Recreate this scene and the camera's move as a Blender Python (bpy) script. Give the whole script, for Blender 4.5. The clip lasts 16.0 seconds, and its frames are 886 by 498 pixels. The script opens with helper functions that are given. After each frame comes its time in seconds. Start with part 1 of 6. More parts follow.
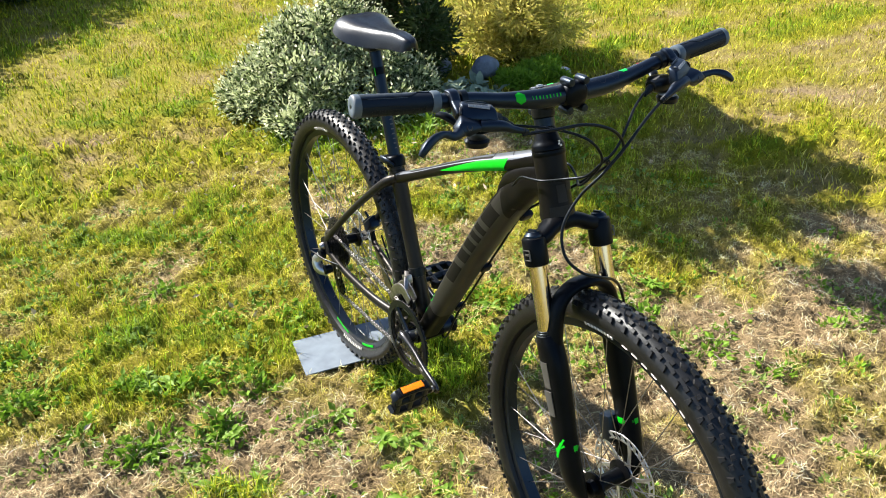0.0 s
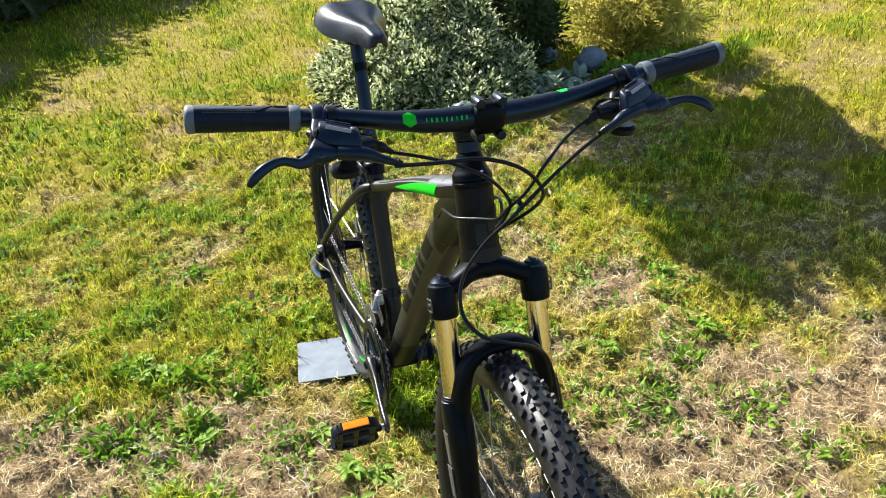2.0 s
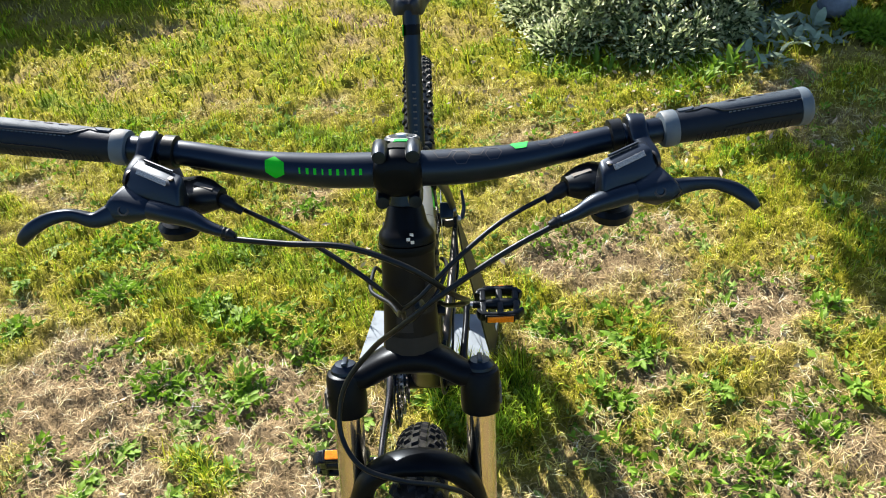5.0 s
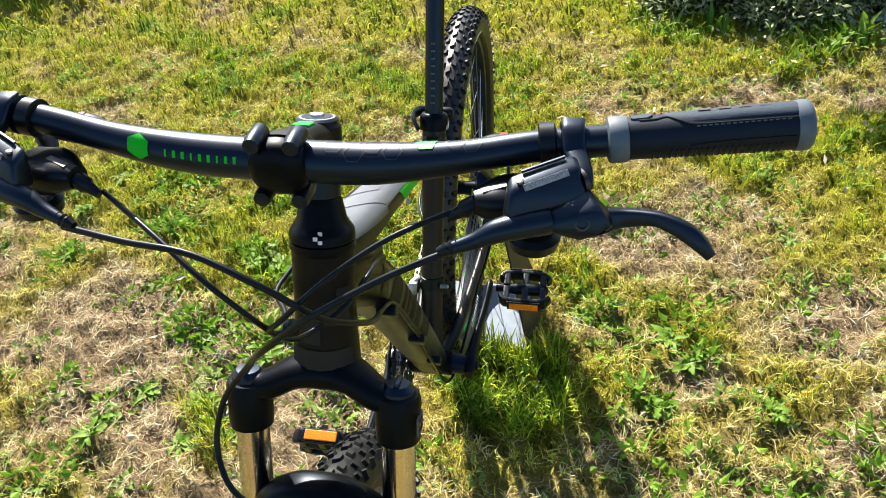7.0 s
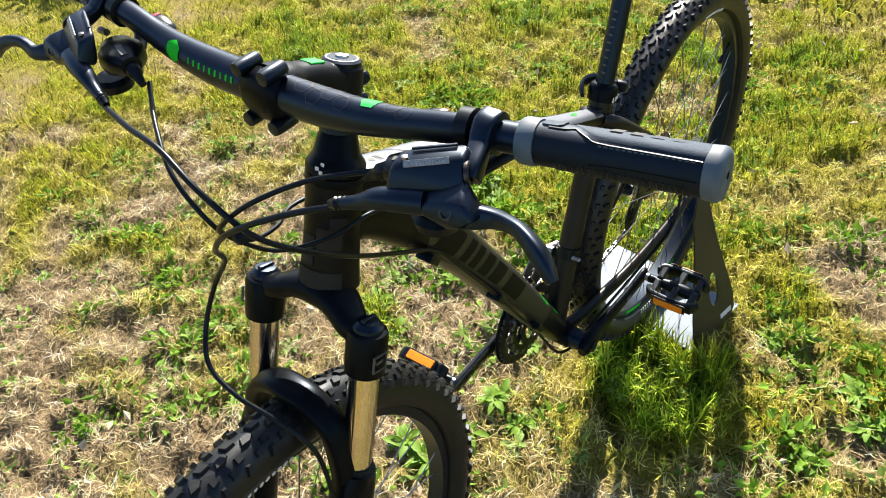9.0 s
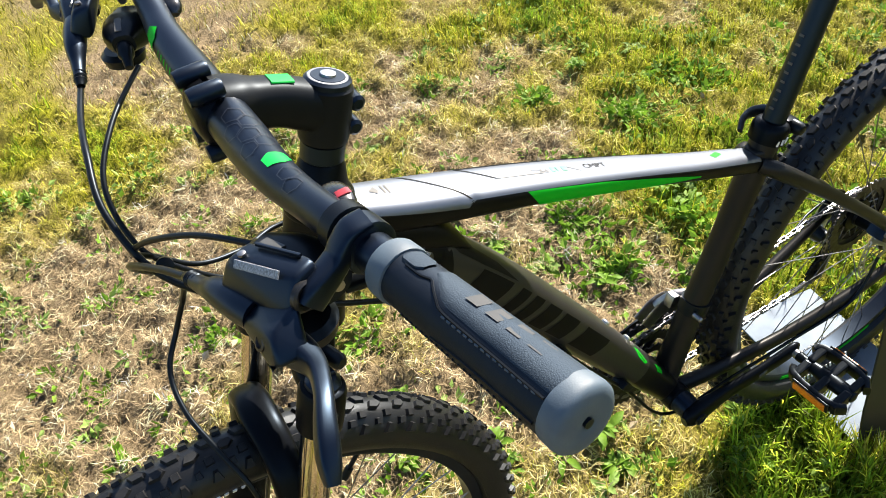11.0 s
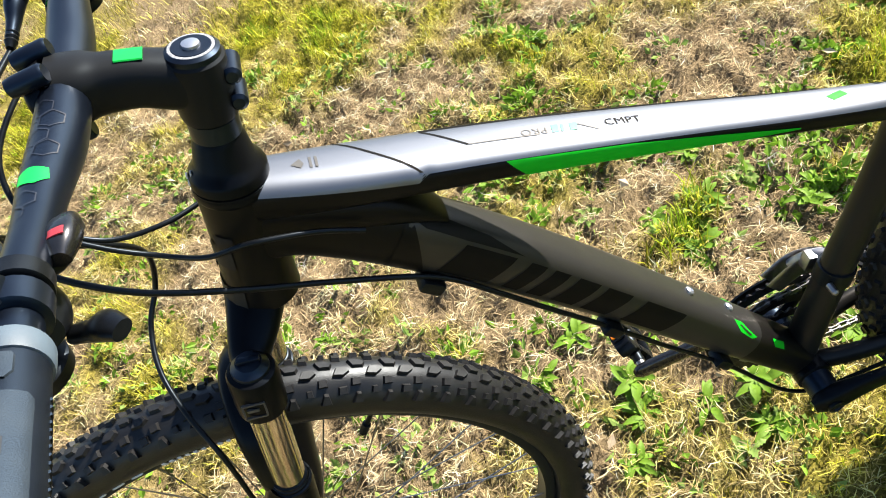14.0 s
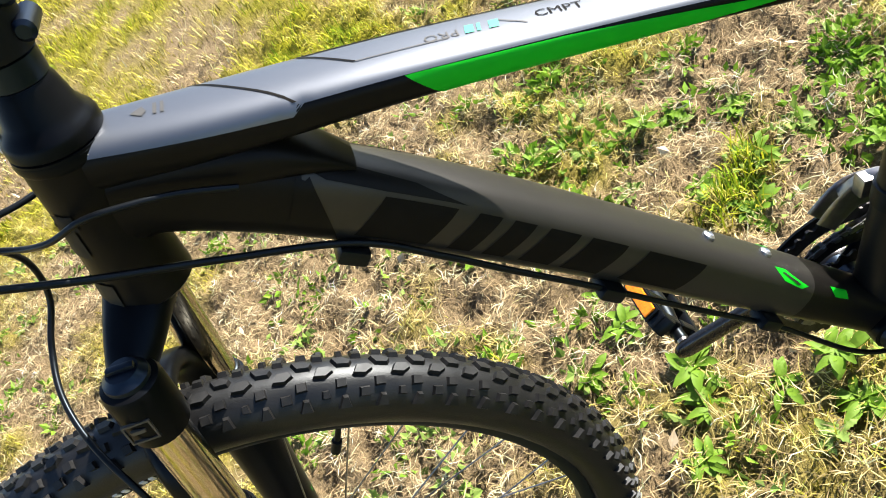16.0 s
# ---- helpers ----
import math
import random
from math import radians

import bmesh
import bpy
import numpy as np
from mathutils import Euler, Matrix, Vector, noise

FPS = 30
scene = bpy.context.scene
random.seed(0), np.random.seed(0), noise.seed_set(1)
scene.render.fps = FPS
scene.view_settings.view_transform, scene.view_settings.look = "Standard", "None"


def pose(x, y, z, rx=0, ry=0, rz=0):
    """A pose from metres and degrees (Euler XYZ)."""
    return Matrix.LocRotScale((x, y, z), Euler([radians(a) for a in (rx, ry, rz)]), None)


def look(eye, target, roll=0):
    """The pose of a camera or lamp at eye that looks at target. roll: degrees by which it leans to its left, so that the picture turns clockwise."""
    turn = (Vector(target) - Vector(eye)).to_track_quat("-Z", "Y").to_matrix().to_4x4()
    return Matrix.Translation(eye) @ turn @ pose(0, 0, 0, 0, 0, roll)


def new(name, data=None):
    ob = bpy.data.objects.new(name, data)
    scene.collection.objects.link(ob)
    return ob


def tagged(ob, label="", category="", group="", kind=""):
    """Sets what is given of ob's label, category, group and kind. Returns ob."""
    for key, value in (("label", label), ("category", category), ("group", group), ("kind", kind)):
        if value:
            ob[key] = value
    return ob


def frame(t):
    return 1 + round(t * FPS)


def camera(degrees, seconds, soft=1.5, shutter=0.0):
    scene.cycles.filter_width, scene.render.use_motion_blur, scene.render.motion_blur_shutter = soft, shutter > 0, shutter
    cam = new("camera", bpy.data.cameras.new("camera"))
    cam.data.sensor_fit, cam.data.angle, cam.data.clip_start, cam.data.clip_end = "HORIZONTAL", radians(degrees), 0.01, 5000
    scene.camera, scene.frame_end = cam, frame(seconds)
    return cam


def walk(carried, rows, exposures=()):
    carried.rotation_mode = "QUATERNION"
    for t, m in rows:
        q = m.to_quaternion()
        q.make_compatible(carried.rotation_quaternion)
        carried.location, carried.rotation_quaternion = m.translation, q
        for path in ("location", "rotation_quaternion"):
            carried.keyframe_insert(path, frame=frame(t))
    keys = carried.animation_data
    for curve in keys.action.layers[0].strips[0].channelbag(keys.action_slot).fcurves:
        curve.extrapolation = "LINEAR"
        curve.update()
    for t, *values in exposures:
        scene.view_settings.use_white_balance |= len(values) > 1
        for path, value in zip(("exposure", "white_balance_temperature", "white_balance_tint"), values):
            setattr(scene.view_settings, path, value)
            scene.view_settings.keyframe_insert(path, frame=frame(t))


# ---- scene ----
cam = camera(56.9, 16.0, 1.0)
PATH = [
    (0, (1.904, -0.81, 1.424), (0.38, 0.068, 0.471), -3.5),
    (0.5, (1.933, -0.68, 1.417), (0.36, 0.12, 0.475), -4.2),
    (1, (1.947, -0.558, 1.405), (0.345, 0.15, 0.439), -3.5),
    (1.5, (1.929, -0.474, 1.394), (0.296, 0.15, 0.424), -3.7),
    (2, (1.859, -0.369, 1.379), (0.197, 0.169, 0.404), -3.9),
    (2.5, (1.788, -0.273, 1.378), (0.11, 0.176, 0.387), -4.0),
    (3, (1.736, -0.221, 1.369), (0.048, 0.145, 0.359), -4.4),
    (3.5, (1.695, -0.166, 1.363), (0.005, 0.124, 0.333), -4.7),
    (4, (1.653, -0.075, 1.378), (-0.031, 0.093, 0.311), -5.1),
    (4.2, (1.64, -0.042, 1.379), (-0.039, 0.068, 0.299), -5.4),
    (6.3, (1.461, 0.152, 1.33), (-0.142, -0.036, 0.149), -4.8),
    (6.5, (1.456, 0.169, 1.333), (-0.14, -0.044, 0.146), -5.1),
    (7, (1.415, 0.219, 1.32), (-0.132, -0.112, 0.096), -5.6),
    (7.5, (1.39, 0.288, 1.31), (-0.069, -0.29, 0.07), -6.3),
    (8, (1.37, 0.404, 1.323), (0.054, -0.43, 0.069), -7.5),
    (8.2, (1.366, 0.43, 1.327), (0.085, -0.452, 0.07), -7.7),
    (10.3, (1.14, 0.509, 1.298), (0.189, -0.682, 0.003), -7.1),
    (10.5, (1.114, 0.506, 1.297), (0.222, -0.721, -0.006), -7.7),
    (11, (1.025, 0.513, 1.295), (0.373, -0.834, -0.032), -9.7),
    (11.5, (0.938, 0.545, 1.307), (0.527, -0.879, -0.036), -11.9),
    (12, (0.867, 0.578, 1.309), (0.634, -0.872, -0.048), -13.3),
    (12.5, (0.821, 0.599, 1.278), (0.737, -0.868, -0.08), -16.5),
    (13, (0.79, 0.591, 1.262), (0.815, -0.871, -0.103), -21.8),
    (13.5, (0.756, 0.548, 1.245), (0.817, -0.893, -0.141), -24.9),
    (14, (0.722, 0.487, 1.23), (0.853, -0.931, -0.175), -28.0),
    (14.5, (0.694, 0.444, 1.195), (0.879, -0.962, -0.215), -31.0),
    (15, (0.676, 0.429, 1.145), (0.912, -1.014, -0.22), -34.5),
    (15.5, (0.669, 0.425, 1.097), (0.953, -1.038, -0.236), -37.1),
    (16, (0.657, 0.445, 1.056), (0.946, -1.068, -0.22), -38.5),
]
walk(cam, [(t, look(eye, target, roll)) for t, eye, target, roll in PATH], [(0.0, 1.84), (11.0, 1.84), (16.0, 1.92)])

# ---- world, sun, exposure ----
SUN_EL, SUN_HEAD = 39.0, 25.5          # degrees: height, and heading of the shadows from +x towards +y
world = bpy.data.worlds.new("world")
scene.world = world
world.use_nodes = True
wn = world.node_tree.nodes
sky = wn.new("ShaderNodeTexSky")
sky.sky_type, sky.sun_disc = "NISHITA", False
sky.sun_elevation = radians(SUN_EL)
sky.sun_rotation = radians(270 - SUN_HEAD)
wn["Background"].inputs["Strength"].default_value = 0.068
world.node_tree.links.new(sky.outputs[0], wn["Background"].inputs[0])
sun = new("sun", bpy.data.lights.new("sun", "SUN"))
sun.data.energy, sun.data.angle, sun.data.color = 4.9, radians(0.55), (1.0, 0.895, 0.765)
ce, se = math.cos(radians(SUN_EL)), math.sin(radians(SUN_EL))
ch, sh = math.cos(radians(SUN_HEAD)), math.sin(radians(SUN_HEAD))
sun.matrix_world = look((-6 * ce * ch, -6 * ce * sh, 6 * se), (0, 0, 0))

# ---- materials ----


def mat(name, c1, c2=None, scale=30.0, rough=0.5, metal=0.0, bump=0.0, bscale=300.0, rvar=0.1, spec=0.5, coat=0.0, island=0.0, tint=None):
    """A surface of two tones mixed by noise, with a fine relief and uneven gloss."""
    m = bpy.data.materials.new(name)
    m.use_nodes = True
    n, l = m.node_tree.nodes, m.node_tree.links
    b = n["Principled BSDF"]
    b.inputs["Metallic"].default_value, b.inputs["Specular IOR Level"].default_value = metal, spec
    b.inputs["Coat Weight"].default_value, b.inputs["Coat Roughness"].default_value = coat, 0.25
    if tint:
        b.inputs["Specular Tint"].default_value = (*tint, 1)
    tc = n.new("ShaderNodeTexCoord")
    no = n.new("ShaderNodeTexNoise")
    no.inputs["Scale"].default_value, no.inputs["Detail"].default_value = scale, 6
    l.new(tc.outputs["Object"], no.inputs["Vector"])
    mix = n.new("ShaderNodeMix")
    mix.data_type = "RGBA"
    c2 = c2 or tuple(c * 0.75 for c in c1)
    mix.inputs["A"].default_value, mix.inputs["B"].default_value = (*c1, 1), (*c2, 1)
    ramp = n.new("ShaderNodeMapRange")
    ramp.inputs["From Min"].default_value, ramp.inputs["From Max"].default_value = 0.35, 0.65
    l.new(no.outputs["Fac"], ramp.inputs["Value"])
    l.new(ramp.outputs[0], mix.inputs["Factor"])
    colour = mix.outputs["Result"]
    if island:
        geo = n.new("ShaderNodeNewGeometry")
        hsv = n.new("ShaderNodeHueSaturation")
        mr = n.new("ShaderNodeMapRange")
        mr.inputs["To Min"].default_value, mr.inputs["To Max"].default_value = 1 - island, 1 + island
        l.new(geo.outputs["Random Per Island"], mr.inputs["Value"])
        l.new(mr.outputs[0], hsv.inputs["Value"])
        l.new(colour, hsv.inputs["Color"])
        colour = hsv.outputs[0]
    l.new(colour, b.inputs["Base Color"])
    rr = n.new("ShaderNodeMapRange")
    rr.inputs["To Min"].default_value, rr.inputs["To Max"].default_value = max(rough - rvar, 0.02), min(rough + rvar, 1)
    n2 = n.new("ShaderNodeTexNoise")
    n2.inputs["Scale"].default_value, n2.inputs["Detail"].default_value = bscale, 4
    l.new(tc.outputs["Object"], n2.inputs["Vector"])
    l.new(no.outputs["Fac"], rr.inputs["Value"])
    l.new(rr.outputs[0], b.inputs["Roughness"])
    if bump:
        bp = n.new("ShaderNodeBump")
        bp.inputs["Strength"].default_value, bp.inputs["Distance"].default_value = 1.0, bump
        l.new(n2.outputs["Fac"], bp.inputs["Height"])
        l.new(bp.outputs[0], b.inputs["Normal"])
    return m


PAINT = mat("dark_metallic_paint", (0.040, 0.0405, 0.039), (0.033, 0.0335, 0.0325), 14, 0.38, 0.6, 0.00002, 2500, 0.05, 0.3)
# grey paint made lighter and bluer to carry the sky's reflection
PAINT_TOP = mat("sky_lit_grey_paint", (0.125, 0.142, 0.172), (0.110, 0.126, 0.154), 10, 0.47, 0.9, 0.00002, 2500, 0.04, 0.4, 0.25)
PAINT_STAY = mat("darker_metallic_paint", (0.0155, 0.0155, 0.0152), (0.0115, 0.0115, 0.0112), 14, 0.40, 0.4, 0.00002, 2500, 0.06, 0.25)
CRANK = mat("satin_grey_anodised", (0.065, 0.067, 0.072), (0.045, 0.047, 0.052), 40, 0.27, 0.9, 0.00002, 1500)
LABEL = mat("pale_label", (0.30, 0.32, 0.35), (0.10, 0.11, 0.12), 900, 0.4)
MINT = mat("pale_mint_print", (0.05, 0.36, 0.24), (0.04, 0.31, 0.20), 60, 0.45)
# the bluish tints on these blacks stand in for reflected sky
MATT = mat("matt_black_paint", (0.0022, 0.0024, 0.0030), (0.0036, 0.0038, 0.0044), 25, 0.34, 0, 0.00002, 2500, 0.06, 0.10, tint=(0.5, 0.72, 1.0))
FRAME = mat("frame_black_paint", (0.0046, 0.0044, 0.0041), (0.0058, 0.0055, 0.0051), 18, 0.36, 0, 0.00002, 2500, 0.05, 0.11, tint=(0.85, 0.92, 1.0))
STEM = mat("satin_black_stem", (0.0075, 0.008, 0.0085), (0.010, 0.0105, 0.011), 25, 0.42, 0, 0.00003, 1800, 0.05, 0.13, tint=(0.6, 0.8, 1.0))
TEAL = mat("blue_green_print", (0.003, 0.42, 0.055), (0.003, 0.38, 0.05), 60, 0.42, 0, 0, 300, 0.06, 0.25)
DECAL_DARK = mat("black_decal", (0.004, 0.004, 0.004), (0.006, 0.006, 0.0055), 40, 0.5, 0, 0, 300, 0.05, 0.08)
DECAL_GREY = mat("grey_decal", (0.055, 0.056, 0.055), (0.045, 0.046, 0.045), 40, 0.45)
FACET = mat("dark_grey_facet", (0.020, 0.0205, 0.020), (0.016, 0.0165, 0.016), 40, 0.5, 0, 0, 300, 0.05, 0.10)
GREEN = mat("green_decal", (0.002, 0.40, 0.012), (0.002, 0.36, 0.010), 50, 0.5, 0, 0, 300, 0.06, 0.16)
WHITE = mat("white_print", (0.7, 0.7, 0.7), (0.6, 0.6, 0.6), 60, 0.5)
SKY_TINT = (0.38, 0.63, 1.0)                      # the sky's blue reflection, put into the colour of anodised and moulded blacks
GLOSS = mat("black_anodised", (0.0018, 0.0026, 0.0050), (0.0028, 0.0038, 0.0068), 40, 0.36, 0.0, 0.00001, 3000, 0.06, 0.42, tint=SKY_TINT)
PLASTIC = mat("black_plastic", (0.0026, 0.0030, 0.0038), (0.0044, 0.005, 0.006), 60, 0.36, 0, 0.00004, 900, 0.08, 0.22, tint=(0.6, 0.8, 1.0))
RUBBER = mat("tyre_rubber", (0.0055, 0.0057, 0.0062), (0.0085, 0.0087, 0.009), 45, 0.40, 0, 0.0002, 700, 0.1, 0.36, tint=(0.8, 0.9, 1.0))
KNOB = mat("tread_rubber", (0.0065, 0.0067, 0.0072), (0.013, 0.013, 0.0135), 90, 0.48, 0, 0.0001, 900, 0.12, 0.26, tint=(0.8, 0.9, 1.0))
GRIP = mat("grip_rubber", (0.0030, 0.0038, 0.006), (0.005, 0.006, 0.0085), 70, 0.55, 0, 0.0001, 1600, 0.08, 0.3, tint=SKY_TINT)
GRIP_LIGHT = mat("worn_grip_rubber", (0.017, 0.0225, 0.029), (0.024, 0.031, 0.038), 70, 0.65, 0, 0.0003, 1400, 0.08, 0.4, tint=SKY_TINT)
GRIP_GREY = mat("grey_grip_rubber", (0.062, 0.092, 0.122), (0.048, 0.072, 0.098), 60, 0.6, 0, 0.00008, 1200)
CHROME = mat("polished_stanchion", (0.60, 0.54, 0.42), (0.54, 0.48, 0.38), 20, 0.12, 1.0, 0, 500, 0.03)
STEEL = mat("steel", (0.33, 0.33, 0.34), (0.22, 0.22, 0.23), 80, 0.38, 1.0, 0.00002, 900)
SILVER = mat("silver_alloy", (0.50, 0.53, 0.57), (0.40, 0.43, 0.47), 60, 0.32, 0.9)
DARKSTEEL = mat("dark_steel", (0.055, 0.055, 0.058), (0.03, 0.03, 0.032), 120, 0.42, 0.9)
SPOKE = mat("spoke_steel", (0.22, 0.22, 0.225), (0.14, 0.14, 0.145), 90, 0.32, 0.9)
GRIP_MARK = mat("moulded_grip_mark", (0.013, 0.0175, 0.022), (0.017, 0.022, 0.028), 70, 0.7)
PATTERN = mat("faint_blue_print", (0.013, 0.017, 0.027), (0.008, 0.011, 0.019), 80, 0.4)
AMBER = mat("amber_reflector", (0.85, 0.26, 0.01), (0.7, 0.18, 0.005), 300, 0.25, 0, 0.0004, 700, 0.05, 0.6)
RED = mat("red_marker", (0.30, 0.03, 0.04), (0.24, 0.03, 0.04), 80, 0.3)
SADDLE = mat("saddle_vinyl", (0.004, 0.005, 0.008), (0.006, 0.0075, 0.011), 30, 0.33, 0, 0.00012, 1500, 0.06, 0.32, tint=(0.65, 0.8, 1.0))
# reflected sky is put into the plate's blue-grey base colour
STAND = mat("sky_tinted_stand_steel", (0.15, 0.19, 0.235), (0.12, 0.15, 0.19), 25, 0.55, 0.0, 0.00003, 400, 0.06, 0.2, tint=(0.7, 0.85, 1.0))
STAND_DARK = mat("dark_stand_paint", (0.022, 0.021, 0.016), (0.028, 0.026, 0.02), 18, 0.45, 0.3, 0.0001, 300)

# ---- mesh helpers ----


def part(name, bm, material, parent, label="", smooth=True, shared=None):
    """Links a bmesh as one mesh object under a thing or a part."""
    if bm is not None:
        me = bpy.data.meshes.new(name)
        bmesh.ops.recalc_face_normals(bm, faces=bm.faces)
        for f in bm.faces:
            f.smooth = smooth
        bm.to_mesh(me)
        bm.free()
        me.materials.append(material)
    else:
        me = shared
    if smooth:
        me.set_sharp_from_angle(angle=radians(38))
    ob = new(name, me)
    ob.parent = parent
    if label:
        tagged(ob, label)
    return ob


def V(*a):
    return Vector(a)


def spline(pts, n=8):
    """Catmull-Rom points through pts."""
    pts = [Vector(p) for p in pts]
    out = []
    for i in range(len(pts) - 1):
        p0, p1, p2, p3 = pts[max(i - 1, 0)], pts[i], pts[i + 1], pts[min(i + 2, len(pts) - 1)]
        for k in range(n):
            t = k / n
            out.append(0.5 * ((2 * p1) + (p2 - p0) * t + (2 * p0 - 5 * p1 + 4 * p2 - p3) * t * t + (3 * p1 - p0 - 3 * p2 + p3) * t ** 3))
    out.append(pts[-1])
    return out


def rings(bm, loops, cap=True, close=False):
    vs = [[bm.verts.new(p) for p in lp] for lp in loops]
    k = len(vs[0])
    m = len(vs)
    for i in range(m if close else m - 1):
        a, b = vs[i], vs[(i + 1) % m]
        for j in range(k):
            bm.faces.new((a[j], a[(j + 1) % k], b[(j + 1) % k], b[j]))
    if cap and not close:
        bm.faces.new(vs[0][::-1])
        bm.faces.new(vs[-1])
    return vs


def loft(pts, sizes, side=(0, 1, 0), seg=18, power=2.0, n=6, bm=None, smooth=True):
    """A tube whose section (half width along side, half height) changes along a smooth path."""
    bm = bm or bmesh.new()
    side = Vector(side)
    if smooth:
        path = spline(pts, n)
        sz = spline([(a, b, 0) for a, b in sizes], n)
    else:
        path, sz = [Vector(p) for p in pts], [Vector((a, b, 0)) for a, b in sizes]
    loops = []
    for i, p in enumerate(path):
        t = (path[min(i + 1, len(path) - 1)] - path[max(i - 1, 0)]).normalized()
        s = (side - t * side.dot(t)).normalized()
        u = t.cross(s)
        lp = []
        for j in range(seg):
            a = 2 * math.pi * j / seg
            c, d = math.cos(a), math.sin(a)
            e = 2 / power
            lp.append(p + s * sz[i].x * math.copysign(abs(c) ** e, c) + u * sz[i].y * math.copysign(abs(d) ** e, d))
        loops.append(lp)
    rings(bm, loops)
    return bm


def tube(pts, r, seg=10, n=8, bm=None, side=None):
    """A round bar or cable of radius r along a smooth path."""
    bm = bm or bmesh.new()
    path = spline(pts, n) if n > 1 else [Vector(p) for p in pts]
    t = (path[1] - path[0]).normalized()
    s = t.orthogonal().normalized()
    loops = []
    for i, p in enumerate(path):
        t = (path[min(i + 1, len(path) - 1)] - path[max(i - 1, 0)]).normalized()
        s = (s - t * s.dot(t)).normalized()
        u = t.cross(s)
        loops.append([p + r * (s * math.cos(2 * math.pi * j / seg) + u * math.sin(2 * math.pi * j / seg)) for j in range(seg)])
    rings(bm, loops)
    return bm


def lathe(profile, a, b, seg=24, bm=None):
    """A turned part: profile of (distance from a towards b, radius)."""
    bm = bm or bmesh.new()
    a, b = Vector(a), Vector(b)
    t = (b - a).normalized()
    s = t.orthogonal().normalized()
    u = t.cross(s)
    rings(bm, [[a + t * d + r * (s * math.cos(2 * math.pi * j / seg) + u * math.sin(2 * math.pi * j / seg)) for j in range(seg)] for d, r in profile])
    return bm


def revolve(profile, n=96, bm=None, c=(0, 0, 0)):
    """A closed profile of (radius, y) turned round the y axis through c."""
    bm = bm or bmesh.new()
    c = Vector(c)
    rings(bm, [[c + V(r * math.cos(2 * math.pi * i / n), y, r * math.sin(2 * math.pi * i / n)) for r, y in profile] for i in range(n)], close=True)
    return bm


def block(size, m=None, bevel=0.0, bm=None, taper=1.0):
    """A box of the given size, its top drawn in by taper, with bevelled edges."""
    out = bmesh.new()
    bmesh.ops.create_cube(out, size=1)
    for v in out.verts:
        k = taper if v.co.z > 0 else 1
        v.co = V(v.co.x * size[0] * k, v.co.y * size[1] * k, v.co.z * size[2])
    if bevel:
        bmesh.ops.bevel(out, geom=out.edges[:], offset=bevel, segments=2, affect="EDGES", profile=0.6)
    if m is not None:
        out.transform(m)
    if bm is None:
        return out
    join(bm, out)
    return bm


def hull(points, bevel=0.0):
    """A solid block spanned by its corner points, with softened edges."""
    bm = bmesh.new()
    vs = [bm.verts.new(p) for p in points]
    out = bmesh.ops.convex_hull(bm, input=vs)
    bmesh.ops.dissolve_limit(bm, angle_limit=radians(4), verts=bm.verts[:], edges=bm.edges[:])
    if bevel:
        bmesh.ops.bevel(bm, geom=bm.edges[:], offset=bevel, segments=3, affect="EDGES", profile=0.55)
    return bm


def join(bm, other):
    me = bpy.data.meshes.new("tmp")
    other.to_mesh(me)
    other.free()
    bm.from_mesh(me)
    bpy.data.meshes.remove(me)
    return bm


def plate(outline, thick, m=None, bevel=0.0):
    """A flat sheet: outline of (x, z), with thickness along y."""
    bm = bmesh.new()
    f = bm.faces.new([bm.verts.new((x, -thick / 2, z)) for x, z in outline])
    r = bmesh.ops.extrude_face_region(bm, geom=[f])
    bmesh.ops.translate(bm, vec=(0, thick, 0), verts=[v for v in r["geom"] if isinstance(v, bmesh.types.BMVert)])
    if bevel:
        bmesh.ops.bevel(bm, geom=bm.edges[:], offset=bevel, segments=1, affect="EDGES")
    if m is not None:
        bm.transform(m)
    return bm


def basis(o, x, y):
    """A pose at o whose x axis runs along x and whose y axis lies nearest to y."""
    x = Vector(x).normalized()
    y = Vector(y)
    y = (y - x * x.dot(y)).normalized()
    z = x.cross(y)
    m = Matrix((x, y, z)).transposed().to_4x4()
    m.translation = Vector(o)
    return m


MIRROR = Matrix.Diagonal((1, -1, 1, 1))

# ---- the bicycle ----
BIKE_LEAN = pose(0, -0.0405, 0, -2.5, 0, 0)
bicycle = tagged(new("bicycle"), "dark grey hardtail mountain bike with green accents on a lawn", "bicycle")
bicycle.matrix_world = BIKE_LEAN
REAR, BB, FRONT = V(0.003, 0, 0.3685), V(0.446, 0, 0.306), V(1.090, 0, 0.333)
AX = V(0.292, 0, -0.956).normalized()         # down the steering axis
FW = V(0.956, 0, 0.292).normalized()          # forward of it
TOP = V(0.848, 0, 1.000)                      # on the steering axis, at the stem's cap


def st(s, f=0.0, y=0.0):
    """A point by its way down the steering axis, forward of it and to the side."""
    return TOP + AX * s + FW * f + V(0, y, 0)


STEER = Matrix.Translation(TOP) @ Matrix.Rotation(radians(-0.8), 4, -AX) @ Matrix.Translation(-TOP)


def steer(name, bm, material, parent, label="", smooth=True):
    bm.transform(STEER)
    return part(name, bm, material, parent, label, smooth)


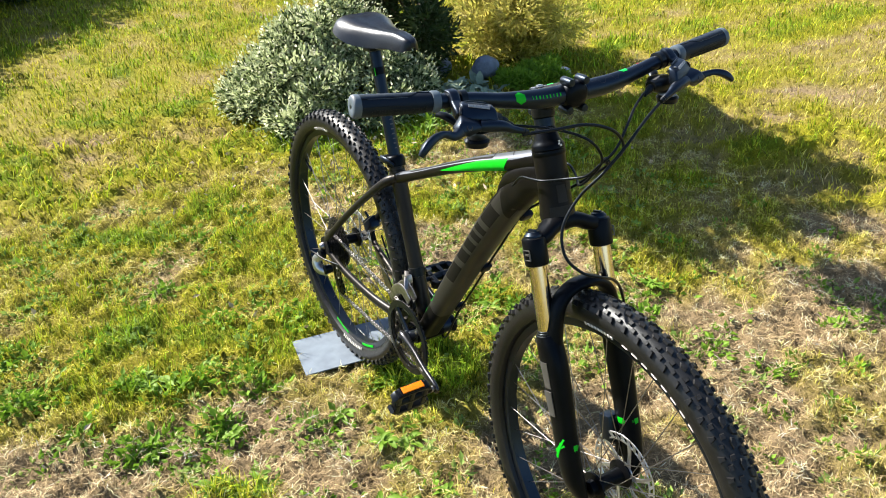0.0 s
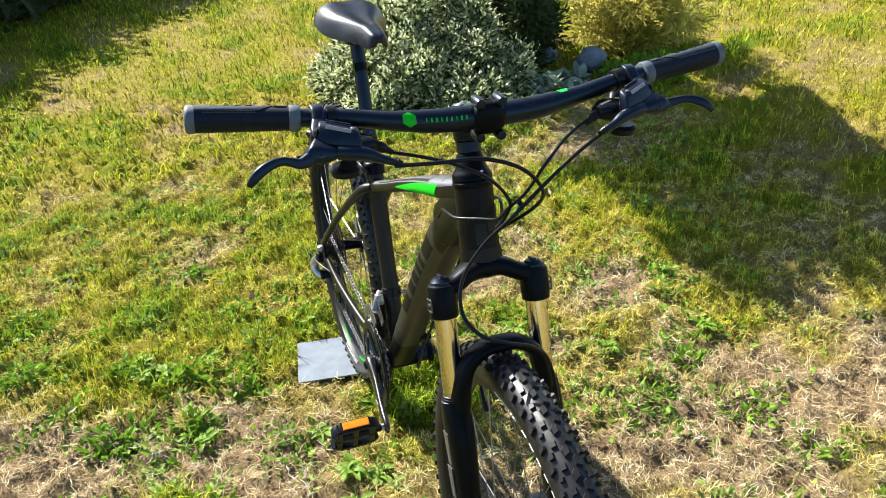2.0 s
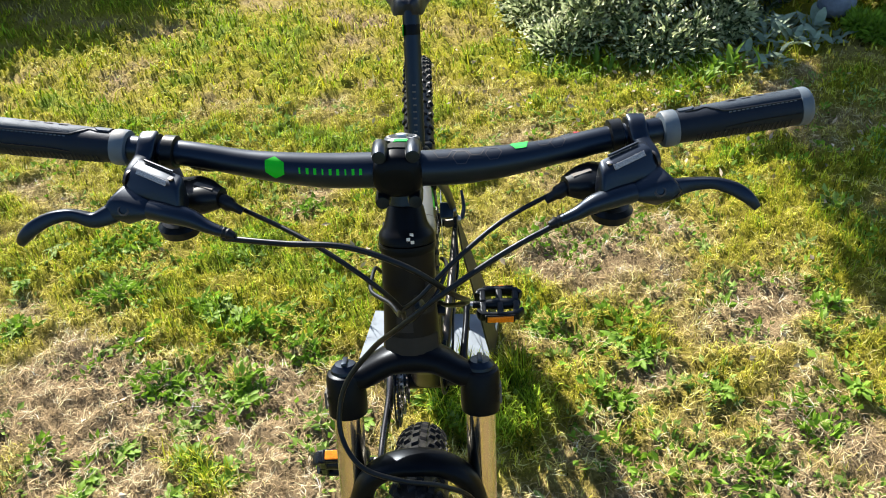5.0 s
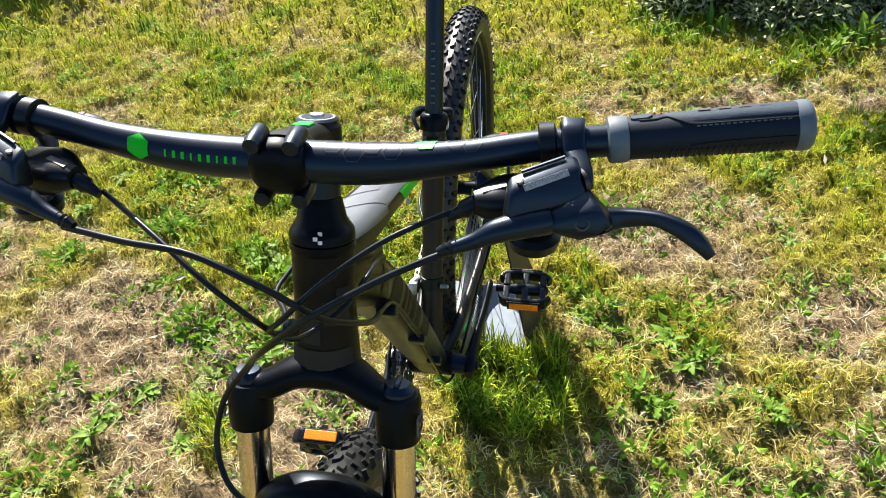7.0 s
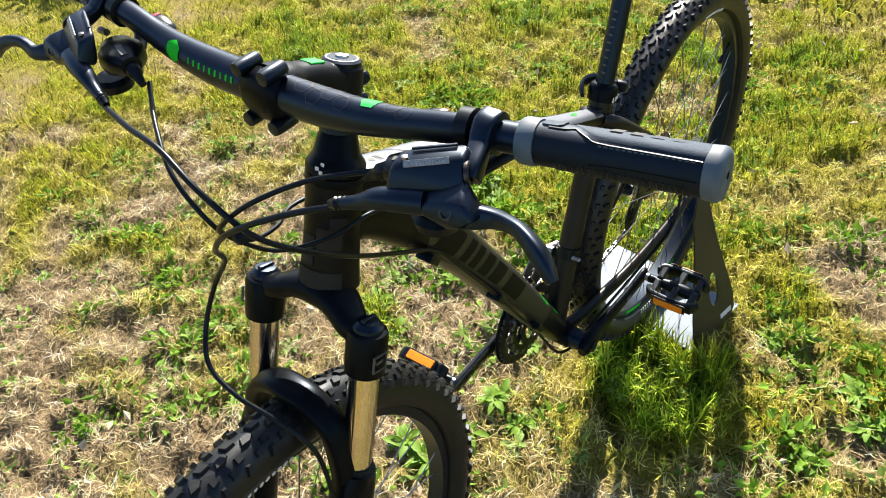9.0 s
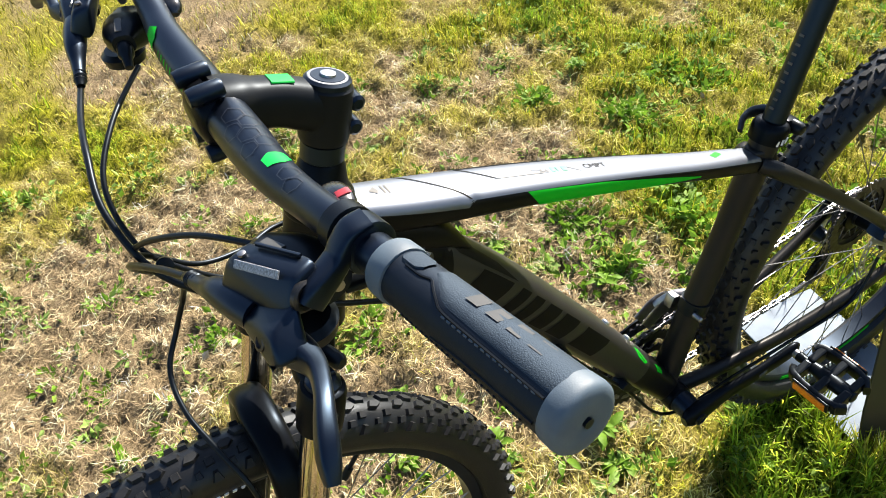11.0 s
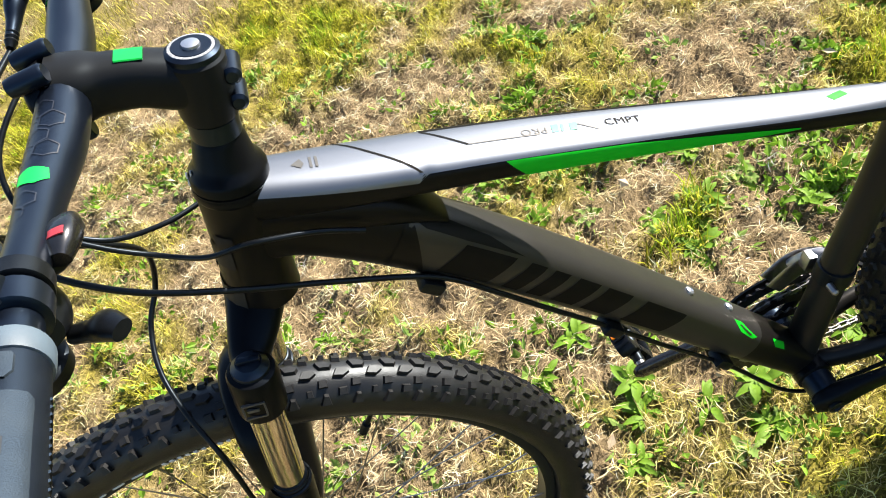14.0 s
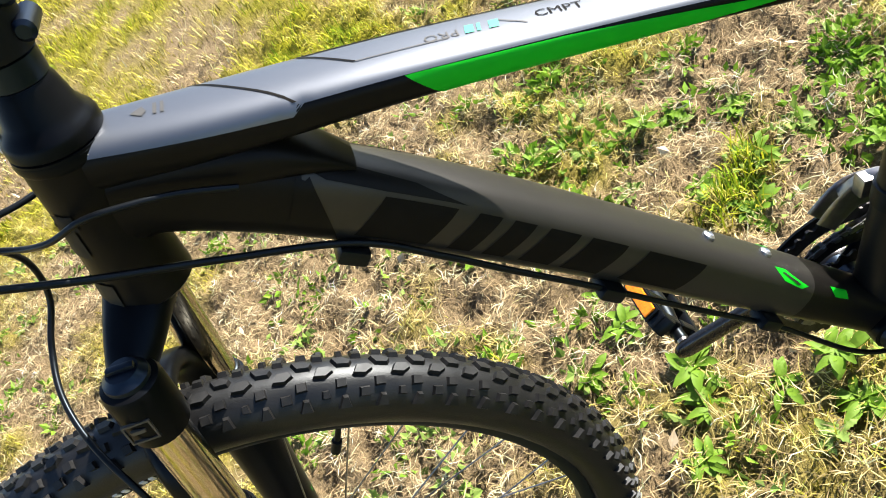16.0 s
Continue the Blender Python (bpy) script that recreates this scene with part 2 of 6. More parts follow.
# frame tubes
TT = ([(0.872, 0.0015, 0.8845), (0.80, 0.0015, 0.858), (0.68, 0.0015, 0.8145), (0.56, 0.0015, 0.7655), (0.45, 0.001, 0.717), (0.345, 0, 0.672)],
      [(0.0240, 0.0185), (0.0275, 0.0168), (0.0265, 0.0142), (0.0238, 0.0122), (0.0208, 0.0115), (0.0175, 0.013)], 2.8)
DT = ([(0.905, 0, 0.846), (0.86, 0, 0.845), (0.80, 0, 0.794), (0.735, 0, 0.719), (0.655, 0, 0.611), (0.5525, 0, 0.462), (0.452, 0, 0.315)],
      [(0.024, 0.025), (0.026, 0.029), (0.028, 0.030), (0.029, 0.030), (0.029, 0.028), (0.028, 0.026), (0.028, 0.022)], 2.7)
head_tube = part("head_tube", lathe([(0.104, 0.024), (0.107, 0.0275), (0.125, 0.0275), (0.165, 0.0275), (0.20, 0.029), (0.219, 0.0305), (0.222, 0.028)], TOP, TOP + AX, 32), FRAME, bicycle)
top_tube = part("top_tube", loft(TT[0], TT[1], power=TT[2], seg=40), FRAME, bicycle, "dark metallic top tube with green stripe")
down_tube = part("down_tube", loft(DT[0], DT[1], power=DT[2], seg=32), FRAME, bicycle, "dark down tube with a grey lettering panel")
gusset = part("gusset", loft([(0.888, 0, 0.864), (0.845, 0, 0.850), (0.80, 0, 0.829), (0.772, 0, 0.808), (0.752, 0, 0.784)], [(0.0235, 0.026), (0.0262, 0.024), (0.0262, 0.019), (0.0235, 0.010), (0.016, 0.003)], power=2.6, seg=24), FRAME, bicycle)


def skin(tube_, x, v, lift=0.0005):
    """A point on a tube's side: at the path's x, v of the half height up from its middle; gives place across and height."""
    pts, sz = tube_skin[tube_]
    k = min(range(len(pts) - 1), key=lambda q: abs((pts[q].x + pts[q + 1].x) / 2 - x))
    a, b = pts[k], pts[k + 1]
    f = min(max((x - a.x) / (b.x - a.x), 0), 1)
    p, w = a.lerp(b, f), sz[k].lerp(sz[k + 1], f)
    t = (b - a).normalized()
    up = V(0, 1, 0).cross(t)
    up = up if up.z > 0 else -up
    pw = TT[2] if tube_ == "TT" else DT[2]
    y = w.x * (1 - min(abs(v), 1) ** pw) ** (1 / pw) + lift
    return p, up, w, y


tube_skin = {nm: (spline(q[0], 16), spline([(a, b, 0) for a, b in q[1]], 16)) for nm, q in (("TT", TT), ("DT", DT))}


def side_mark(tube_, outline, sg, lift=0.0006):
    """A thin mark laid on a tube's side: outline of (x along, share of the half height)."""
    bm = bmesh.new()
    f = bm.faces.new([bm.verts.new((x, v, 0)) for x, v in outline])
    bmesh.ops.triangulate(bm, faces=[f])
    for _ in range(3):
        bmesh.ops.subdivide_edges(bm, edges=bm.edges[:], cuts=1, use_grid_fill=True)
    for q in bm.verts:
        p, up, w, y = skin(tube_, q.co.x, q.co.y, lift)
        q.co = p + up * w.y * q.co.y + V(0, y * sg, 0)
    return bm


def top_mark(outline, lift=0.0009):
    """A thin mark laid on the top tube: outline of (x along, y across)."""
    bm = bmesh.new()
    f = bm.faces.new([bm.verts.new((x, y, 0)) for x, y in outline])
    bmesh.ops.subdivide_edges(bm, edges=bm.edges[:], cuts=9, use_grid_fill=True)
    bmesh.ops.triangulate(bm, faces=bm.faces[:])
    return lay_on_top(bm, lift)


def lay_on_top(bm, lift=0.0009):
    for q in bm.verts:
        p, up, w, _ = skin("TT", q.co.x, 0)
        v = (1 - min(abs(q.co.y - p.y) / w.x, 1) ** TT[2]) ** (1 / TT[2])
        q.co = V(q.co.x, q.co.y, p.z) + up * (w.y * v + lift)
    return bm


def panel(tube_, x0, x1, material, parent, name, label=""):
    """A painted stretch of a tube, a hair proud of it."""
    pts, sz = tube_skin[tube_]
    k = [q for q in range(len(pts)) if x0 <= pts[q].x <= x1]
    return part(name, loft([pts[q] for q in k], [(sz[q].x + 0.0003, sz[q].y + 0.0003) for q in k], power=TT[2] if tube_ == "TT" else DT[2], seg=32, smooth=False), material, parent, label)


panel("DT", 0.512, 0.797, PAINT, down_tube, "grey_panel")
# maker's lettering on the down tube: slanted dark blocks
for sg in (1, -1):
    part("dark_front", side_mark("DT", [(0.7985, 0.97), (0.7985, -0.97), (0.771, -0.97), (0.7765, -0.46), (0.7940, 0.86)], sg, 0.0008), FRAME, down_tube)
    part("dark_wedge", side_mark("DT", [(0.798, 0.96), (0.772, 0.96), (0.747, 0.90), (0.7228, 0.70), (0.7607, 0.70), (0.786, 0.76)], sg, 0.0012), FRAME, down_tube)
    for x0, x1 in ((0.7600, 0.7270), (0.7170, 0.7060), (0.7000, 0.6890), (0.6820, 0.6660), (0.6600, 0.6400), (0.6280, 0.5930)):
        part("lettering_block", side_mark("DT", [(x0, 0.60), (x1, 0.60), (x1 + 0.008, -0.48), (x0 + 0.008, -0.48)], sg, 0.0008), DECAL_DARK, down_tube)
    part("green_flash", side_mark("DT", [(0.547, 0.95), (0.540, 0.95), (0.5225, 0.72), (0.527, 0.60), (0.540, 0.70)], sg, 0.0008), GREEN, down_tube, "green mark")
    part("grey_flash", side_mark("DT", [(0.5420, 0.88), (0.5400, 0.90), (0.5280, 0.74), (0.5300, 0.70)], sg, 0.0013), PAINT, down_tube)
    part("green_flash", side_mark("DT", [(0.505, 0.86), (0.492, 0.88), (0.4905, 0.66), (0.496, 0.74), (0.501, 0.62)], sg, 0.0008), GREEN, down_tube)
    # green stripe under the top tube's edge
    f0, f1 = (0.695, 0.455) if sg > 0 else (0.800, 0.560)
    part("green_stripe", side_mark("TT", [(f0, 0.59), (f0 - 0.095, 0.56), (f0 - 0.175, 0.32), (f1, 0.05), (f1, -0.10), (f1 + 0.075, -0.55), (f0 - 0.095, -0.80), (f0 - 0.023, -0.88)], sg, 0.0009), GREEN, top_tube, "bright green stripe")
def top_shell():
    """The grey metallic upper face of the top tube, sky sheen in its colour, down to a crisp edge on both flanks."""
    bm = bmesh.new()
    pts, sz = tube_skin["TT"]
    rows = []
    for k in range(1, len(pts) - 1):
        t = (pts[k + 1] - pts[k - 1]).normalized()
        up = V(0, 1, 0).cross(t)
        up = up if up.z > 0 else -up
        x = pts[k].x                          # the grey reaches lower near the head tube
        edge = 0.58 if x < 0.757 else 0.24 + (x - 0.765) * 3.0
        a0 = math.asin(min(edge, 0.58) ** (TT[2] / 2))
        row = []
        for q in range(25):
            a = a0 + (math.pi - 2 * a0) * q / 24
            c, d = math.cos(a), math.sin(a)
            row.append(bm.verts.new(pts[k] + V(0, (sz[k].x + 0.0004) * math.copysign(abs(c) ** (2 / TT[2]), c), 0) + up * (sz[k].y + 0.0004) * d ** (2 / TT[2])))
        rows.append(row)
    for a, b in zip(rows[:-1], rows[1:]):
        for q in range(24):
            bm.faces.new((a[q], a[q + 1], b[q + 1], b[q]))
    return bm


for k in range(3, 14):                        # rippled weld where the top tube meets the head tube
    a = radians(-80 + 160 * k / 16)
    o = V(0.8615 + 0.004 * math.cos(a), 0.0015 + 0.0245 * math.copysign(abs(math.sin(a)) ** 0.7, a), 0.8815 + 0.0175 * math.cos(a) ** 0.6)
    part("weld_bead", loft([o + V(-0.0035, 0, -0.0025), o, o + V(0.0035, 0, 0.0025)], [(0.0010, 0.0008), (0.0020, 0.0015), (0.0010, 0.0008)], seg=8, n=2), CRANK, top_tube)
part("grey_top", top_shell(), PAINT_TOP, top_tube, "grey metallic upper face with sky sheen in its colour")
part("dark_line", top_mark([(0.8170, -0.0235), (0.8145, -0.0235), (0.7545, 0.026), (0.7570, 0.026)]), DECAL_DARK, top_tube)
part("dark_line", top_mark([(0.7490, -0.0165), (0.7465, -0.0165), (0.7165, 0.0085), (0.7190, 0.0085)]), DECAL_DARK, top_tube)
part("faint_line", top_mark([(0.7180, 0.0088), (0.7180, 0.0078), (0.6650, 0.0078), (0.6650, 0.0088)]), DECAL_GREY, top_tube)
part("dark_edge", top_mark([(0.748, -0.0165), (0.42, -0.0135), (0.42, -0.0165), (0.748, -0.0225)]), DECAL_DARK, top_tube)
part("dark_line", top_mark([(0.6360, 0.0000), (0.6340, 0.0000), (0.6185, 0.0105), (0.6205, 0.0105)]), DECAL_GREY, top_tube)
part("arrow_mark", top_mark([(0.8425, 0.003), (0.836, 0.0075), (0.8335, 0.003), (0.836, -0.003)]), DECAL_GREY, top_tube)
for k in range(2):
    part("lettering_bar", top_mark([(0.830 - 0.004 * k, 0.008), (0.828 - 0.004 * k, 0.008), (0.828 - 0.004 * k, -0.004), (0.830 - 0.004 * k, -0.004)]), DECAL_GREY, top_tube)
part("green_mark", top_mark([(0.420, 0.006), (0.404, 0.000), (0.408, -0.006), (0.424, 0.000)]), GREEN, top_tube, "green mark")
for k, w_ in enumerate((0.0052, 0.0022, 0.0058)):
    part("pale_mark", top_mark([(0.6550 - 0.0070 * k, 0.0080), (0.6550 - 0.0070 * k - w_, 0.0080), (0.6535 - 0.0070 * k - w_, -0.001), (0.6535 - 0.0070 * k, -0.001)]), MINT, top_tube)


def words(text, size, m, material, parent, shape=None):
    """Printed words as a thin mesh."""
    cu = bpy.data.curves.new("words", "FONT")
    cu.body, cu.size, cu.align_x, cu.align_y = text, size, "CENTER", "CENTER"
    cu.resolution_u = 2
    tmp = bpy.data.objects.new("words", cu)
    me = bpy.data.meshes.new_from_object(tmp)
    bpy.data.objects.remove(tmp)
    bm = bmesh.new()
    bm.from_mesh(me)
    bpy.data.meshes.remove(me)
    bm.transform(m)
    if shape:
        shape(bm)
    return part("inscription", bm, material, parent, "", False)


words("CMPT", 0.0112, pose(0.5990, 0.0035, 0, 0, 0, 180), DECAL_DARK, top_tube, lay_on_top)
words("PRO", 0.0108, pose(0.6680, 0.0040, 0), DECAL_GREY, top_tube, lay_on_top)
for x in (0.5715, 0.532):
    p, up, w, _ = skin("DT", x + 0.016, 0)
    part("bottle_bolt", lathe([(0, 0.0055), (0.003, 0.0055), (0.0045, 0.003), (0.003, 0.002)], p + up * (w.y - 0.0005), p + up, 12), SILVER, down_tube, "small silver bolt")
# grey facets on the head tube
for s0, s1, a0, a1 in ((0.150, 0.172, 10, 62), (0.160, 0.190, -28, 6), (0.196, 0.215, -60, 64), (0.138, 0.150, 36, 70)):
    bm = bmesh.new()
    g_ = [[bm.verts.new(TOP + AX * s + (FW * math.cos(radians(a0 + (a1 - a0) * k / 6)) + V(0, math.sin(radians(a0 + (a1 - a0) * k / 6)), 0)) * (0.0284 + max(s - 0.165, 0) * 0.056)) for k in range(7)] for s in (s0, (s0 + s1) / 2, s1)]
    for r_ in range(2):
        for k in range(6):
            bm.faces.new((g_[r_][k], g_[r_][k + 1], g_[r_ + 1][k + 1], g_[r_ + 1][k]))
    part("grey_facet", bm, FACET, head_tube)
for da, ds in ((5, 0), (-3, 0.0036), (5, 0.0068)):
    sl = 0.0880 + ds
    o = TOP + AX * sl + (FW * math.cos(radians(8 + da)) + V(0, math.sin(radians(8 + da)), 0)) * min(0.0252 + max(sl - 0.0875, 0) * 0.9, 0.0285)
    part("silver_facet", block((0.0012, 0.0036, 0.0032), basis(o, FW, (0, 1, 0)), 0.0002), WHITE, head_tube, "", False)
part("weld_bead", lathe([(0.1015, 0.0268), (0.103, 0.0288), (0.107, 0.0292), (0.110, 0.0280)], TOP, TOP + AX, 32), MATT, head_tube)
seat_tube = part("seat_tube", loft([(0.446, 0, 0.318), (0.415, 0, 0.42), (0.372, 0, 0.545), (0.336, 0, 0.655), (0.3205, 0, 0.702)],
                                   [(0.020, 0.021), (0.018, 0.019), (0.0175, 0.0175), (0.0185, 0.0185), (0.018, 0.018)]), PAINT_STAY, bicycle)
bottom_bracket = part("bottom_bracket", lathe([(0, 0.016), (0.003, 0.021), (0.073, 0.021), (0.076, 0.016)], BB + V(0, -0.038, 0), BB + V(0, 1, 0), 28), MATT, bicycle)
for sg in (1, -1):
    part("chain_stay", loft([(0.43, 0.018 * sg, 0.308), (0.37, 0.034 * sg, 0.318), (0.25, 0.046 * sg, 0.315), (0.12, 0.060 * sg, 0.335), (0.022, 0.068 * sg, 0.362)],
                            [(0.011, 0.014), (0.010, 0.013), (0.009, 0.012), (0.009, 0.011), (0.006, 0.010)], seg=14), PAINT_STAY, bicycle)
    part("seat_stay", loft([(0.342, 0.012 * sg, 0.672), (0.315, 0.030 * sg, 0.655), (0.22, 0.046 * sg, 0.578), (0.12, 0.058 * sg, 0.490), (0.018, 0.068 * sg, 0.392)],
                           [(0.010, 0.010), (0.010, 0.011), (0.008, 0.009), (0.0075, 0.009), (0.006, 0.010)], seg=14), PAINT_STAY, bicycle)
    part("dropout", plate([(-0.018, 0.352), (0.004, 0.348), (0.040, 0.352), (0.046, 0.368), (0.030, 0.400), (0.012, 0.402), (-0.010, 0.388)], 0.006, pose(0, 0.069 * sg, 0), 0.001), MATT, bicycle, "", False)
    part("stay_bolt", lathe([(0, 0.006), (0.003, 0.006), (0.005, 0.003)], V(0.312, 0.030 * sg, 0.654), V(0.312, 0.2 * sg, 0.654), 12), STEEL, bicycle, "small steel bolt")
part("stay_bridge", tube([(0.30, -0.03, 0.64), (0.296, 0, 0.642), (0.30, 0.03, 0.64)], 0.006), PAINT_STAY, bicycle)

# headset, stem and bar
part("headset_cover", lathe([(0.062, 0.0165), (0.066, 0.0185), (0.082, 0.0218), (0.0875, 0.0250), (0.0905, 0.0274), (0.093, 0.0284), (0.0995, 0.0286), (0.1005, 0.0270), (0.1012, 0.0286), (0.104, 0.0287), (0.1065, 0.0265)], TOP, TOP + AX, 32), MATT, bicycle, "matt black conical headset cover")
steer("spacer", lathe([(0.046, 0.0160), (0.047, 0.0175), (0.061, 0.0175), (0.062, 0.0160)], TOP, TOP + AX, 28), GLOSS, bicycle)
BARC = V(0.928, 0, 1.014)
stem = steer("stem", lathe([(0.000, 0.0175), (0.002, 0.0195), (0.010, 0.0200), (0.040, 0.0200), (0.045, 0.0190), (0.046, 0.0165)], TOP, TOP + AX, 30), STEM, bicycle, "matt black alloy stem")
steer("stem_arm", loft([st(0.019, -0.006), st(0.016, 0.014), BARC - V(0.042, 0, 0.0135), BARC - V(0.022, 0, 0.0065), BARC - V(0.010, 0, 0.0025), BARC + V(0.004, 0, 0)], [(0.0190, 0.0195), (0.0175, 0.0190), (0.0165, 0.0180), (0.0172, 0.0185), (0.0215, 0.0205), (0.0225, 0.0222)], power=2.6, seg=28), STEM, stem)
steer("green_mark", loft([BARC + V(-0.054, 0.001, 0.0010), BARC + V(-0.038, 0.001, 0.0070)], [(0.007, 0.0010)] * 2, power=5, seg=10, n=2), TEAL, stem, "green mark on the stem")
steer("face_plate", loft([BARC + V(0.005, 0, 0), BARC + V(0.016, 0, 0), BARC + V(0.0205, 0, 0)], [(0.0225, 0.0225), (0.0215, 0.0195), (0.0150, 0.0100)], power=2.5, seg=28), MATT, stem)
for sy in (-0.0145, 0.0145):
    for sz in (-1, 1):
        o = BARC + V(-0.004, sy, 0.0225 * sz)
        steer("clamp_bolt", lathe([(0, 0.0055), (0.002, 0.0068), (0.020, 0.0068), (0.0245, 0.0060), (0.025, 0.0035)], o, o + V(1, 0, 0), 14), GLOSS, stem)
for k in (0.014, 0.034):
    steer("stem_bolt", lathe([(0, 0.004), (0.002, 0.0065), (0.024, 0.0065), (0.026, 0.004)], st(k, -0.0205, -0.013), st(k, -0.0205, 1), 14), GLOSS, stem)
top_cap = steer("top_cap", lathe([(-0.004, 0.004), (-0.0052, 0.0155), (-0.0035, 0.0178), (0.0005, 0.0178)], TOP, TOP + AX, 32), GLOSS, stem, "round black cap with a printed ring")
steer("cap_ring", lathe([(-0.0056, 0.0140), (-0.0054, 0.0150), (-0.0050, 0.0150)], TOP, TOP + AX, 40), LABEL, stem)
steer("cap_face", lathe([(-0.0060, 0.0126), (-0.0056, 0.0130), (-0.0050, 0.0130)], TOP, TOP + AX, 40), GLOSS, stem)
steer("cap_screw", lathe([(-0.0085, 0.0025), (-0.0078, 0.0058), (-0.0055, 0.0062)], TOP, TOP + AX, 20), SILVER, stem, "silver hex screw")


def bar_at(y):
    """The bar's centre line, by its way to the side."""
    a = abs(y)
    k = min(max((a - 0.035) / 0.16, 0), 1)
    k = k * k * (3 - 2 * k)
    return V(BARC.x + 0.004 * k - max(a - 0.10, 0) * 0.115, y, BARC.z + 0.016 * k + max(a - 0.14, 0) * 0.085)


ys = [-0.352, -0.30, -0.22, -0.18, -0.14, -0.11, -0.08, -0.055, -0.03, 0, 0.03, 0.055, 0.08, 0.11, 0.14, 0.18, 0.22, 0.30, 0.352]


def bar_radius(y):
    k = min(max((abs(y) - 0.045) / 0.12, 0), 1)
    return 0.0159 - 0.0048 * k * k * (3 - 2 * k)


handlebar = steer("handlebar", loft([bar_at(y) for y in ys], [(bar_radius(y),) * 2 for y in ys], side=(1, 0, 0), seg=24, n=3), GLOSS, bicycle, "black riser handlebar with green marks")


def wrapped(outline, y, turn, half=0.0004):
    """A thin mark wrapped on the bar: outline of (along the bar, round it) in metres, cut fine enough to bend."""
    bm = bmesh.new()
    f = bm.faces.new([bm.verts.new((u, v, 0)) for u, v in outline])
    bmesh.ops.triangulate(bm, faces=[f])
    bmesh.ops.subdivide_edges(bm, edges=bm.edges[:], cuts=3, use_grid_fill=True)
    for v in bm.verts:
        yy = y + v.co.x
        r = bar_radius(yy) + half
        a = radians(turn) - v.co.y / r
        v.co = bar_at(yy) + V(math.sin(a) * r, 0, math.cos(a) * r)
    return bm


hexa = [(0.0095 * math.cos(radians(a)), 0.0105 * math.sin(radians(a))) for a in range(30, 390, 60)]
steer("hexagon_mark", wrapped(hexa, -0.106, 62), GREEN, handlebar, "green hexagon mark")
steer("hexagon_mark", wrapped([(-0.006, 0.008), (0.0035, 0.009), (0.0085, 0.002), (0.006, -0.0085), (-0.0035, -0.0085), (-0.0075, -0.002)], 0.1065, -14), TEAL, handlebar, "green mark on the bar")
# the maker's lettering becomes a row of small upright strokes
for i in range(9):
    yy = -0.0845 + i * 0.0066
    hw = 0.0012 if i % 3 else 0.0007
    steer("lettering_bar", wrapped([(-hw, 0.0027), (hw, 0.0027), (hw, -0.0027), (-hw, -0.0027)], yy, 66), GREEN, handlebar)
for k, (u, v, r) in enumerate(((0.040, 4, 0.0085), (0.053, -22, 0.0085), (0.056, 30, 0.0080), (0.069, 2, 0.0085), (0.082, -26, 0.0080), (0.084, 26, 0.0075), (0.128, -4, 0.0075), (0.140, 18, 0.007))):
    pattern = bmesh.new()
    for q in range(6):                        # outlined hexagons along the bar
        a, b = radians(60 * q), radians(60 * q + 60)
        join(pattern, wrapped([(r * math.cos(a), r * math.sin(a)), (r * math.cos(b), r * math.sin(b)), (r * 0.90 * math.cos(b), r * 0.90 * math.sin(b)), (r * 0.90 * math.cos(a), r * 0.90 * math.sin(a))], u, v))
    bmesh.ops.remove_doubles(pattern, verts=pattern.verts[:], dist=0.00005)
    steer("hexagon_outline", pattern, PATTERN, handlebar)


